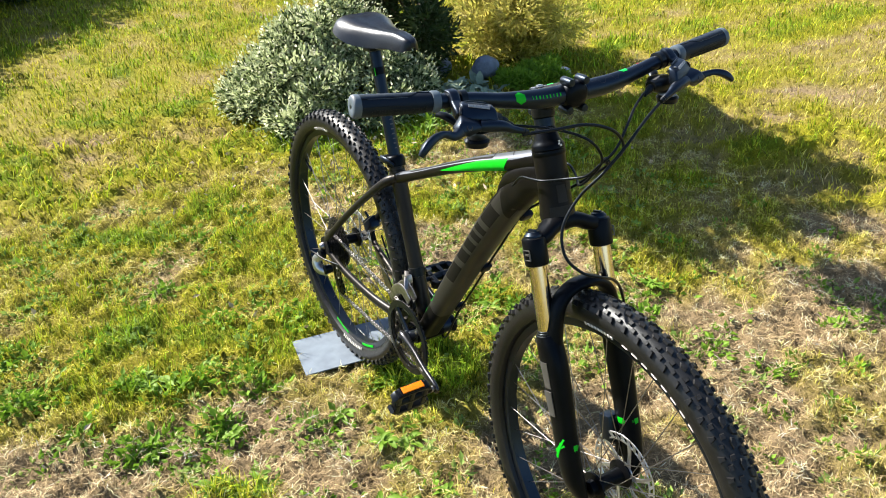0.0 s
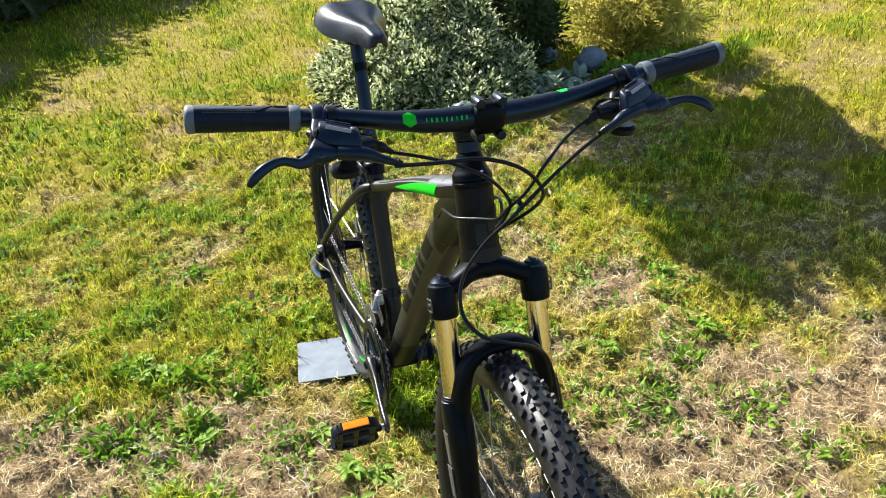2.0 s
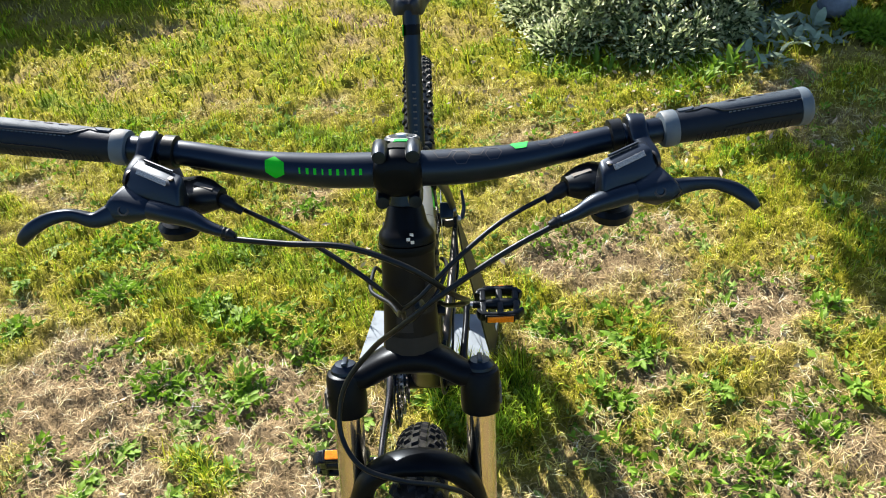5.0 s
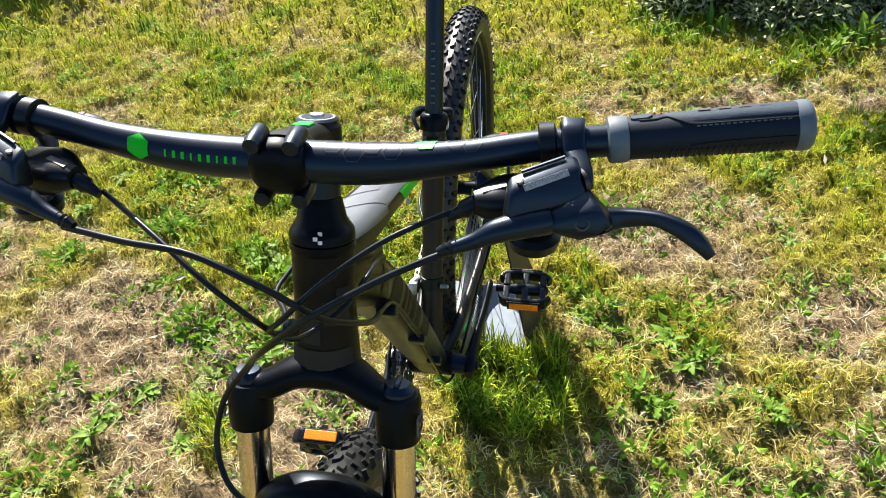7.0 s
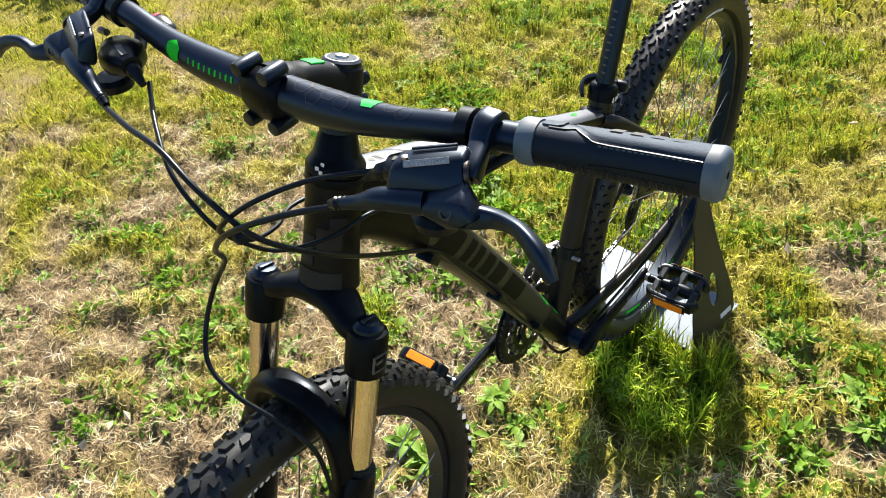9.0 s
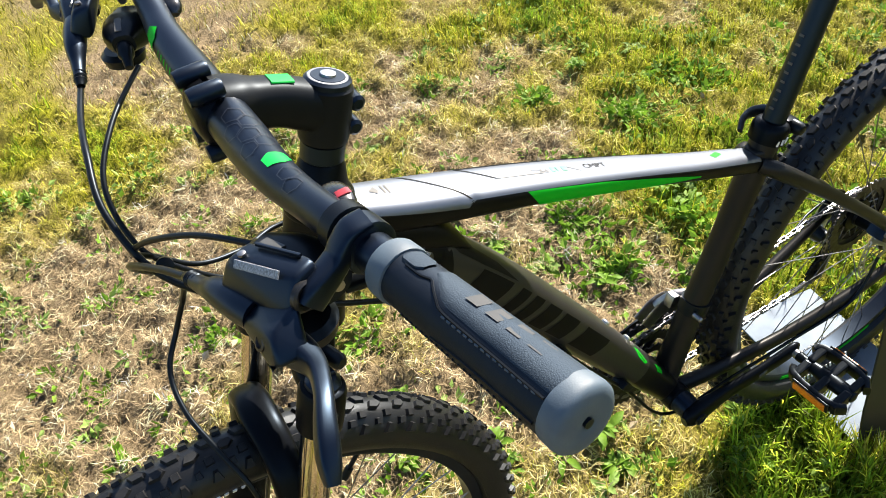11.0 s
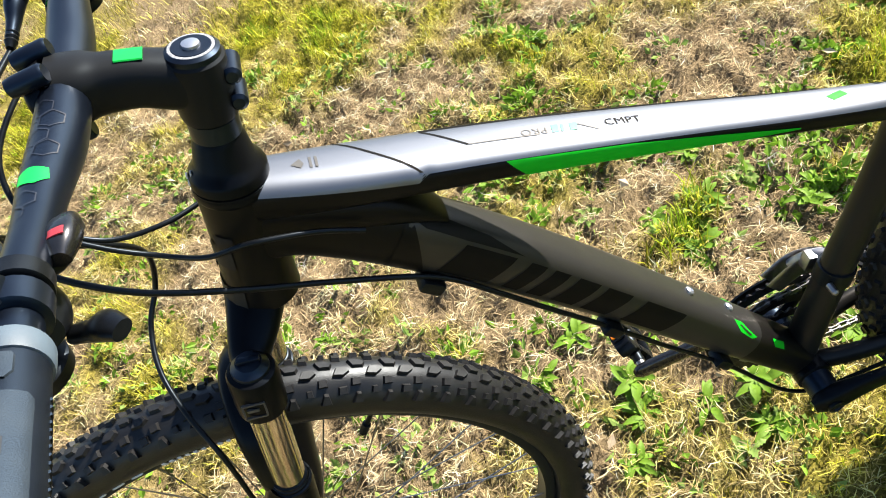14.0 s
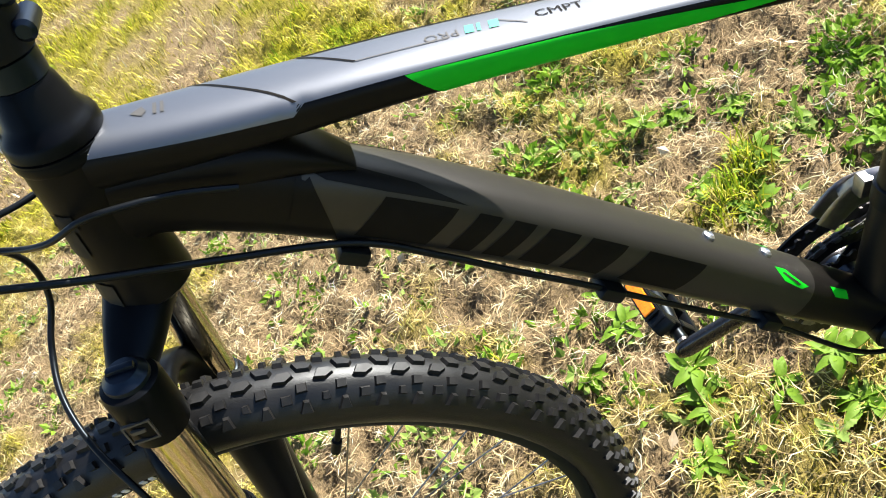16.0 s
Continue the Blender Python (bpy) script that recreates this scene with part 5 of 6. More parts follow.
stand_part("upright", upright(), STAND_DARK, "dark upright with an oval hole")
stand_part("print_bar", block((0.040, 0.001, 0.012), up_m @ pose(-0.045, 0.0048, 0.022), 0.0002), WHITE)
stand_part("axle_hook", block((0.030, 0.030, 0.020), up_m @ pose(0.004, -0.008, 0.372), 0.004), STAND_DARK)

# ---- lawn ----
rng = np.random.default_rng(7)


def fields(x, y):
    """Three slow patterns over the lawn, each about 0 to 1: lush, straw and tufts."""
    def waves(seed, size, n=9):
        r = np.random.default_rng(seed)
        s = np.zeros_like(x)
        for k in range(n):
            a, p = r.uniform(0, 2 * math.pi, 2)
            f = 2 * math.pi / (size * r.uniform(0.45, 1.8))
            s += np.sin((x * np.cos(a) + y * np.sin(a)) * f + p + 1.3 * np.sin((x * np.sin(a * 2) - y * np.cos(a)) * f * 0.6 + p * 2))
        return np.clip(0.5 + s / (n ** 0.5 * 2.4), 0, 1)
    return waves(1, 0.9), waves(2, 0.35), waves(3, 0.16)


def tufts(x, y):
    """A close pattern of small tussocks, about 0 to 1."""
    r = np.random.default_rng(44)
    s = np.zeros_like(x)
    for k in range(12):
        a, p = r.uniform(0, 2 * math.pi, 2)
        f = 2 * math.pi / r.uniform(0.045, 0.13)
        s += np.sin((x * np.cos(a) + y * np.sin(a)) * f + p + 1.6 * np.sin((x * np.cos(a * 3) - y * np.sin(a * 3)) * f * 0.45 + p * 3))
    return np.clip(0.5 + s / 8.0, 0, 1)


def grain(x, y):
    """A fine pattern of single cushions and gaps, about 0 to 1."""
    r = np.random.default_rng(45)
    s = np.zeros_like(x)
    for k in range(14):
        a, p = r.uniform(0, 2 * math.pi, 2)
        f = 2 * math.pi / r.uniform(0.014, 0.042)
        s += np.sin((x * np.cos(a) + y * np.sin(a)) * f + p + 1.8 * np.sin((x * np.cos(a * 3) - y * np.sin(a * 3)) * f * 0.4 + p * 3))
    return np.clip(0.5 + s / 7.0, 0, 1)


def height(x, y):
    a, b, c = fields(x, y)
    return 0.014 * (a - 0.5) + 0.012 * (b - 0.5) + 0.014 * (c - 0.5) + 0.034 * (tufts(x, y) - 0.5) + 0.018 * (grain(x, y) - 0.5) - 0.010


def lawn_material(name, blades):
    """Moss, straw and grass tones in patches that follow the place, with fine mottling."""
    m = bpy.data.materials.new(name)
    m.use_nodes = True
    n, l = m.node_tree.nodes, m.node_tree.links
    b = n["Principled BSDF"]
    b.inputs["Roughness"].default_value, b.inputs["Specular IOR Level"].default_value = (0.6, 0.10) if blades else (0.9, 0.1)
    at = n.new("ShaderNodeAttribute")
    at.attribute_name = "tone"
    col = at.outputs["Color"]
    if not blades:
        tc = n.new("ShaderNodeTexCoord")
        no = n.new("ShaderNodeTexNoise")
        no.inputs["Scale"].default_value, no.inputs["Detail"].default_value, no.inputs["Roughness"].default_value = 110, 8, 0.7
        l.new(tc.outputs["Object"], no.inputs["Vector"])
        mr = n.new("ShaderNodeMapRange")
        mr.inputs["From Min"].default_value, mr.inputs["From Max"].default_value = 0.3, 0.7
        mr.inputs["To Min"].default_value, mr.inputs["To Max"].default_value = 0.5, 1.45
        l.new(no.outputs["Fac"], mr.inputs["Value"])
        hsv = n.new("ShaderNodeHueSaturation")
        l.new(mr.outputs[0], hsv.inputs["Value"])
        l.new(col, hsv.inputs["Color"])
        col = hsv.outputs[0]
        bp = n.new("ShaderNodeBump")
        bp.inputs["Distance"].default_value = 0.012
        l.new(no.outputs["Fac"], bp.inputs["Height"])
        l.new(bp.outputs[0], b.inputs["Normal"])
    l.new(col, b.inputs["Base Color"])
    if blades:
        tr = n.new("ShaderNodeBsdfTranslucent")
        ad = n.new("ShaderNodeMixShader")
        ad.inputs[0].default_value = 0.22
        l.new(col, tr.inputs[0])
        l.new(b.outputs[0], ad.inputs[1])
        l.new(tr.outputs[0], ad.inputs[2])
        l.new(ad.outputs[0], n["Material Output"].inputs[0])
    return m


SOIL, BLADE = lawn_material("lawn_floor", False), lawn_material("grass_blade", True)
TONES = np.array([(0.375, 0.288, 0.168), (0.380, 0.328, 0.072), (0.345, 0.345, 0.018), (0.165, 0.265, 0.014)])   # straw, moss, grass, lush
PATCHES = ((0.38, -0.53, 0.10, 1.3), (0.24, 0.08, 0.13, 1.5), (0.13, -0.51, 0.09, 0.7), (-0.16, -0.56, 0.11, 0.6), (0.42, -0.14, 0.12, 0.7), (0.62, -0.24, 0.08, 0.6), (0.06, 0.45, 0.14, 0.7), (0.25, 0.60, 0.12, 0.6),
           (-0.14, 0.25, 0.11, 0.8), (0.55, -1.70, 0.25, 0.6), (1.15, -1.95, 0.30, 0.4), (0.40, -0.60, 0.09, 0.7), (0.05, -1.22, 0.14, 0.5), (0.40, -1.30, 0.12, 0.5), (-0.55, 1.62, 0.55, 1.0), (0.25, 0.38, 0.10, 0.5),
           (0.42, -0.42, -0.16, 0.9), (0.12, -0.95, -0.18, 0.6), (0.30, -0.33, -0.12, 0.6), (0.36, 0.42, -0.12, 0.4), (-0.38, 0.33, -0.16, 0.7), (0.00, -0.40, -0.14, 0.7), (-0.35, 1.05, -0.30, 0.5), (0.10, 0.72, -0.22, 0.5))


def dryness(x, y):
    """0 on the green lawn behind the bicycle, 1 on the parched ground round the front wheel."""
    d = np.clip((x + 0.30 - 0.10 * y) / 0.80, 0, 1)
    d = np.maximum(d, 0.38 * np.clip((y - 0.05) / 0.5, 0, 1) * np.clip((x + 1.7) / 0.6, 0, 1))
    return d * (1 - 0.42 * np.clip((-1.35 - y) / 0.55, 0, 1))


def greenness(x, y):
    """Where the sward stands between straw (0), moss (1), grass (2) and lush (3)."""
    a, b, c = fields(x, y)
    k = 1.95 - 1.70 * dryness(x, y) + 1.5 * (a - 0.5) + 1.4 * (b - 0.5) + 0.7 * (c - 0.5)
    for qx, qy, r, w in PATCHES:              # green clumps, and bare straw where the radius is negative
        k = k + math.copysign(w, r) * np.exp(-((x - qx) ** 2 + (y - qy) ** 2) / (r * r))
    return k


def tone_at(x, y, jitter, shift=0.0):
    """Colour of the sward at a place: from straw over moss to grass."""
    k = np.clip(greenness(x, y) + shift + jitter, 0, 2.999)
    i = k.astype(int)
    f = (k - i)[:, None]
    return TONES[i] * (1 - f) + TONES[i + 1] * f


def mesh_from(name, co, faces, tones, material, kind, label, category, parent=None, smooth=False):
    me = bpy.data.meshes.new(name)
    k = faces.shape[1]
    me.vertices.add(len(co))
    me.vertices.foreach_set("co", co.astype(np.float32).ravel())
    me.loops.add(faces.size)
    me.loops.foreach_set("vertex_index", faces.astype(np.int32).ravel())
    me.polygons.add(len(faces))
    me.polygons.foreach_set("loop_start", np.arange(0, faces.size, k, dtype=np.int32))
    me.polygons.foreach_set("use_smooth", np.full(len(faces), smooth))
    if tones is not None:
        at = me.color_attributes.new("tone", "FLOAT_COLOR", "POINT")
        at.data.foreach_set("color", np.hstack([tones, np.ones((len(tones), 1))]).astype(np.float32).ravel())
    me.update(calc_edges=True)
    me.materials.append(material)
    ob = new(name, me)
    tagged(ob, label, category, kind=kind)
    return ob


# one sheet to the horizon: fine near the bicycle, coarse far off
ax_x = np.concatenate([[-400, -120, -40, -20], np.arange(-9, -3, 0.25), np.arange(-3, 3.2, 0.02), np.arange(3.4, 9, 0.4), [14, 40, 120, 400]])
ax_y = np.concatenate([[-400, -120, -40, -16], np.arange(-8, -2.6, 0.25), np.arange(-2.6, 3, 0.02), np.arange(3.2, 9, 0.3), [14, 40, 120, 400]])
gx, gy = np.meshgrid(ax_x, ax_y, indexing="ij")
px, py = gx.ravel(), gy.ravel()
edge = np.clip(np.minimum(np.minimum(px + 3.0, 3.1 - px), np.minimum(py + 2.6, 2.9 - py)) / 0.4, 0, 1)   # relief only near the bicycle
pz = height(px, py) * edge - 0.012 * (1 - edge)
under = (abs((px + 0.015) * 0.985 - (py + 0.040) * 0.174) < 0.125) & (abs((px + 0.015) * 0.174 + (py + 0.040) * 0.985) < 0.20)
pz = np.where(under, np.minimum(pz, -0.004), pz)   # pressed flat below the stand
far = np.clip((np.hypot(px + 0.5, py) - 5.0) / 4.0, 0, 1)[:, None]
W = len(ax_y)
i0 = (np.arange(len(ax_x) - 1)[:, None] * W + np.arange(W - 1)[None, :]).ravel()
quads = np.stack([i0, i0 + W, i0 + W + 1, i0 + 1], 1)
ground = mesh_from("ground", np.stack([px, py, pz], 1), quads, (tone_at(px, py, 0, -0.30) * (1 - far) + np.array([0.42, 0.37, 0.10]) * far) * 0.56, SOIL, "structure", "mossy lawn with dry straw patches", "lawn", smooth=True)


def off_plate(x, y):
    """Where no blade would grow through the stand's plate."""
    u, v = x + 0.015, y + 0.040
    return (abs(u * 0.985 - v * 0.174) > 0.096) | (abs(u * 0.174 + v * 0.985) > 0.168)


def mat_of_straw(name, n, xr, yr, length, width, label, seed):
    """Thin dry stalks that lie criss-cross and cover the soil."""
    r = np.random.default_rng(seed)
    x, y = r.uniform(*xr, n), r.uniform(*yr, n)
    k = greenness(x, y)
    ok = off_plate(x, y) & (r.uniform(0, 1, n) < np.clip(1.25 - 0.42 * k, 0.22, 1))
    x, y, k = x[ok], y[ok], k[ok]
    n = len(x)
    L, w, h = length * r.uniform(0.4, 1.5, n), width * r.uniform(0.6, 1.4, n), r.uniform(0, 2 * math.pi, n)
    rise = np.abs(r.normal(0, 0.38, n))
    d = np.stack([np.cos(h) * np.cos(rise), np.sin(h) * np.cos(rise), np.sin(rise)], 1)
    s = np.stack([-np.sin(h), np.cos(h), r.normal(0, 0.4, n)], 1)
    base = np.stack([x, y, height(x, y) + r.uniform(-0.001, 0.007, n)], 1)
    bend = s * (L * r.normal(0, 0.10, n))[:, None]
    mid, tip = base + d * (L * 0.5)[:, None] + bend, base + d * L[:, None] - np.stack([x * 0, x * 0, L * 0.22 * rise], 1)
    half = s * (w / 2)[:, None]
    co = np.stack([base - half * 0.7, base + half * 0.7, mid + half, mid - half, tip], 1).reshape(-1, 3)
    q = np.arange(n)[:, None] * 5
    tri = np.concatenate([q + np.array([0, 1, 2]), q + np.array([0, 2, 3]), q + np.array([3, 2, 4])], 0)
    pale = r.uniform(0, 1, n)[:, None]
    t = tone_at(x, y, r.normal(0, 0.28, n), -0.40) * (1 - 0.25 * pale) + np.array([0.50, 0.385, 0.215]) * 0.25 * pale
    # hollows darkened and crests lightened in colour, as shade between tussocks
    t *= ((0.36 + 1.22 * r.beta(1.4, 1.4, n)) * (0.50 + 0.90 * tufts(x, y)) * (0.36 + 1.18 * grain(x, y)))[:, None]
    return mesh_from(name, co, tri, np.repeat(np.minimum(t, 0.56), 5, 0), BLADE, "stuff", label, "grass")


def blades(name, n, xr, yr, length, width, flat, shift, label, seed, keep=None, calm=0.0):
    """Grass blades of two joined faces, bent over; flat: how far they lie down; keep: share kept, by greenness."""
    r = np.random.default_rng(seed)
    x, y = r.uniform(*xr, n), r.uniform(*yr, n)
    ok = off_plate(x, y)
    if keep is not None:
        ok &= r.uniform(0, 1, n) < keep(greenness(x, y))
    x, y = x[ok], y[ok]
    n = len(x)
    b = fields(x, y)[1]
    L = length * r.uniform(0.45, 1.3, n) * (0.7 + 0.6 * b)
    w = width * r.uniform(0.7, 1.3, n)
    h = r.uniform(0, 2 * math.pi, n)
    lean = np.clip(r.normal(flat, 0.28, n), 0.05, 1.5)
    d = np.stack([np.cos(h), np.sin(h), np.zeros(n)], 1)
    s = np.stack([-np.sin(h), np.cos(h), np.zeros(n)], 1)
    base = np.stack([x, y, height(x, y) - 0.003], 1)
    up = np.array([0, 0, 1.0])
    mid = base + (d * np.sin(lean * 0.6)[:, None] + up * np.cos(lean * 0.6)[:, None]) * (L * 0.55)[:, None]
    tip = mid + (d * np.sin(np.minimum(lean * 1.35, 1.75))[:, None] + up * np.cos(np.minimum(lean * 1.35, 1.75))[:, None]) * (L * 0.45)[:, None]
    co = np.stack([base - s * w[:, None] / 2, base + s * w[:, None] / 2, mid + s * w[:, None] * 0.42, mid - s * w[:, None] * 0.42, tip], 1).reshape(-1, 3)
    k = np.arange(n)[:, None] * 5
    tri = np.concatenate([k + np.array([0, 1, 2]), k + np.array([0, 2, 3]), k + np.array([3, 2, 4])], 0)
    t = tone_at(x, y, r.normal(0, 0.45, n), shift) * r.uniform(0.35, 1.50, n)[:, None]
    # shade of the gaps put into blade colour, following the relief patterns
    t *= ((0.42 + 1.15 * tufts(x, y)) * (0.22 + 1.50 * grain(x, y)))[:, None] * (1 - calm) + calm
    return mesh_from(name, co, tri, np.repeat(np.minimum(t, 0.54), 5, 0), BLADE, "stuff", label, "grass")


NEAR = ((-1.6, 2.3), (-2.1, 1.9))
mat_of_straw("straw", 520000, *NEAR, 0.024, 0.0013, "dry straw matted over the lawn", 11)
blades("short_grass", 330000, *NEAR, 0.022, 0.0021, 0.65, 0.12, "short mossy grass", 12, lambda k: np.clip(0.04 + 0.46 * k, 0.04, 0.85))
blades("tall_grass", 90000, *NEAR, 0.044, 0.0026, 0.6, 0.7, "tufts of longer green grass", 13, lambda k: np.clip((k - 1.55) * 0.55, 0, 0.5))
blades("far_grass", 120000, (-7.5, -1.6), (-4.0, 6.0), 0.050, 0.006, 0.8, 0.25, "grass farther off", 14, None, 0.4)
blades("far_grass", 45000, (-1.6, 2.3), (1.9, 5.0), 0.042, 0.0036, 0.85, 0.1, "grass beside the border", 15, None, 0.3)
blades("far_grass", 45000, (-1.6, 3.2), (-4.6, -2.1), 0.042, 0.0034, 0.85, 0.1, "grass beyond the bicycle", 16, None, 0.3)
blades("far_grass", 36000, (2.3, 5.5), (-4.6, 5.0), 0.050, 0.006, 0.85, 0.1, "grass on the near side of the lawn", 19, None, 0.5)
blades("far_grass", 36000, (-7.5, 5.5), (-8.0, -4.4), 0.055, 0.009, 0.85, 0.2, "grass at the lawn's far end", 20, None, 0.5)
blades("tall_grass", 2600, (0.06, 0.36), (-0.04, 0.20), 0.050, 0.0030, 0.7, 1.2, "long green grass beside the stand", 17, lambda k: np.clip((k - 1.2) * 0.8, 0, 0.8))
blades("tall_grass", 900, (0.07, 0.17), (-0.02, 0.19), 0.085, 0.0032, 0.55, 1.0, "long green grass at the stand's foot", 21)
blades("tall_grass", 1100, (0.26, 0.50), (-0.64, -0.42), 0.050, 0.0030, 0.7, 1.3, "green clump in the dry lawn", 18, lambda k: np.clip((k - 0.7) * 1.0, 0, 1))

# ---- weeds in the lawn ----


def leaf_material(name, c1, c2, rough=0.5, trans=0.3):
    m = mat(name, c1, c2, 25, rough, 0, 0.0006, 160, 0.1, 0.18, island=0.28)
    n, l = m.node_tree.nodes, m.node_tree.links
    tr, mx = n.new("ShaderNodeBsdfTranslucent"), n.new("ShaderNodeMixShader")
    b = n["Principled BSDF"]
    l.new(b.inputs["Base Color"].links[0].from_socket, tr.inputs[0])
    mx.inputs[0].default_value = trans
    l.new(b.outputs[0], mx.inputs[1])
    l.new(tr.outputs[0], mx.inputs[2])
    l.new(mx.outputs[0], n["Material Output"].inputs[0])
    return m


WEED = leaf_material("weed_leaf", (0.17, 0.31, 0.028), (0.115, 0.225, 0.020), 0.55)
WEED_PALE = leaf_material("pale_weed_leaf", (0.24, 0.35, 0.085), (0.17, 0.28, 0.055), 0.6)
SILVERLEAF = leaf_material("silver_leaf", (0.49, 0.55, 0.34), (0.22, 0.29, 0.12), 0.6, 0.45)
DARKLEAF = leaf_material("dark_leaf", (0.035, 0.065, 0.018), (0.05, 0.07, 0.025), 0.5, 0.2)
OLDLEAF = leaf_material("dry_leaf", (0.52, 0.45, 0.12), (0.36, 0.37, 0.07), 0.6, 0.5)
# pale silvery leaf, whitened further to carry sunlit brightness in its colour
PALE_SUNLIT = leaf_material("pale_sunlit_leaf", (0.78, 0.80, 0.64), (0.66, 0.70, 0.50), 0.7, 0.45)
FELT = leaf_material("felted_leaf", (0.30, 0.38, 0.29), (0.22, 0.30, 0.21), 0.8, 0.15)
BARK = mat("bark", (0.10, 0.075, 0.055), (0.055, 0.04, 0.03), 30, 0.85, 0, 0.004, 60)
TWIG = mat("twig", (0.16, 0.12, 0.08), (0.10, 0.07, 0.05), 40, 0.8)
STONE = mat("blue_grey_stone", (0.16, 0.20, 0.26), (0.11, 0.135, 0.17), 30, 0.85, 0, 0.003, 80)
CHIP = mat("pale_dry_leaf", (0.46, 0.38, 0.26), (0.34, 0.26, 0.17), 60, 0.8, island=0.35)


def leaf(length, width, cup=0.15, wav=0.0, seg=9, jag=0.0):
    """One leaf along +x with a folded midrib, a toothed edge and a drooping tip."""
    bm = bmesh.new()
    rows = []
    for i in range(seg + 1):
        t = i / seg
        w = width * (math.sin(math.pi * min(t ** 1.15 * 0.93 + 0.04, 1)) ** 0.7) * 0.5 * (1 + jag * (1 if i % 2 else -1))
        z = length * (0.40 * t - 0.75 * t * t * (0.5 + cup))
        rows.append([bm.verts.new((length * t, s * w, z + abs(s) * w * 0.35 + wav * math.sin(9 * t + 2 * s) * w)) for s in (-1, 0, 1)])
    for a, b in zip(rows[:-1], rows[1:]):
        for j in range(2):
            bm.faces.new((a[j], a[j + 1], b[j + 1], b[j]))
    return bm


def leaf_mesh(name, length, width, material, cup=0.15, wav=0.0, jag=0.0):
    me = bpy.data.meshes.new(name)
    bm = leaf(length, width, cup, wav, 9 if jag else 4, jag)
    for f in bm.faces:
        f.smooth = True
    bm.to_mesh(me)
    bm.free()
    me.materials.append(material)
    return me


LEAVES = [leaf_mesh("leaf", 0.040, 0.016, WEED, 0.2, 0.3, 0.25), leaf_mesh("leaf", 0.044, 0.014, WEED, 0.1, 0.4, 0.35), leaf_mesh("leaf", 0.036, 0.018, WEED, 0.3, 0.2),
          leaf_mesh("leaf", 0.042, 0.015, WEED_PALE, 0.25, 0.3, 0.3), leaf_mesh("leaf", 0.050, 0.018, WEED, 0.15, 0.3), leaf_mesh("leaf", 0.034, 0.017, WEED_PALE, 0.4, 0.2)]
wr = random.Random(5)


def ground_z(x, y):
    return float(height(np.array([x]), np.array([y]))[0])


def weed(x, y, size, kind, n):
    """A rosette: leaves turned round one root."""
    e = tagged(new("weed"), ("low green rosette weed in the grass", "broad-leaved green weed in the grass", "pale green weed in dry grass")[kind], "weed", "weeds in the lawn")
    e.matrix_world = pose(x, y, ground_z(x, y), 0, 0, wr.uniform(0, 360))
    pick = ((0, 1, 1), (2, 4, 4), (3, 5, 3))[kind]
    for i in range(n):
        ob = new("leaf", LEAVES[pick[i % 3]])
        ob.parent = e
        k = size * wr.uniform(0.7, 1.2)
        ob.matrix_basis = pose(wr.uniform(-0.010, 0.010), wr.uniform(-0.010, 0.010), 0.005, wr.uniform(-18, 18), -wr.uniform(-4, 26), 360 * i / n * 2.4 + wr.uniform(-20, 20)) @ Matrix.Diagonal((k, k, k, 1))
    return e


ROSETTES = [(0.98, -0.70, 1.0), (0.73, -0.64, 0.9), (0.54, -0.83, 0.9), (0.38, -0.79, 1.2), (0.26, -0.72, 1.0), (0.09, -0.68, 1.1), (1.13, -0.64, 0.8), (0.65, -1.21, 0.9), (2.2, -1.49, 0.9), (0.41, -1.31, 1.0), (-0.2, -1.18, 1.2), (1.67, -0.91, 0.9),
            (-0.34, -0.91, 1.2), (-0.07, -1.22, 1.1), (-0.53, -0.96, 1.3), (0.7, -1.42, 0.9), (0.95, -1.16, 0.9), (-0.33, -1.7, 1.1), (0.25, 0.39, 1.4), (-0.02, 0.23, 1.2), (0.25, 0.61, 1.2), (-0.13, -0.62, 1.1), (-0.15, -1.17, 1.0), (-0.36, -1.23, 1.1), (0.06, -0.67, 1.1)]
BROAD = [(0.61, -0.27, 1.5), (0.62, -0.21, 1.2), (0.45, -0.11, 1.3), (0.44, -0.17, 1.3), (0.52, -0.18, 1.1), (0.67, -0.41, 1.1), (0.68, -0.49, 1.0), (0.75, -0.36, 1.2), (0.39, -0.48, 1.5), (0.36, -0.54, 1.3), (0.32, -0.58, 1.4), (0.67, -0.13, 0.9), (1.16, -0.34, 0.9), (0.41, -0.59, 1.2), (0.28, -0.74, 1.1), (0.44, -0.78, 1.2), (0.42, -0.60, 1.1),
         (0.13, -0.51, 1.3), (0.17, -0.48, 1.0), (-0.16, -0.56, 1.3), (0.25, -0.20, 1.2), (0.27, 0.90, 1.1), (0.24, 0.37, 1.1), (0.12, 0.46, 1.2), (0.05, 0.42, 1.2), (0.24, 0.63, 1.1), (0.41, 0.62, 1.1), (0.17, 0.07, 1.3), (0.27, 0.03, 1.2), (0.20, -0.05, 1.2)]
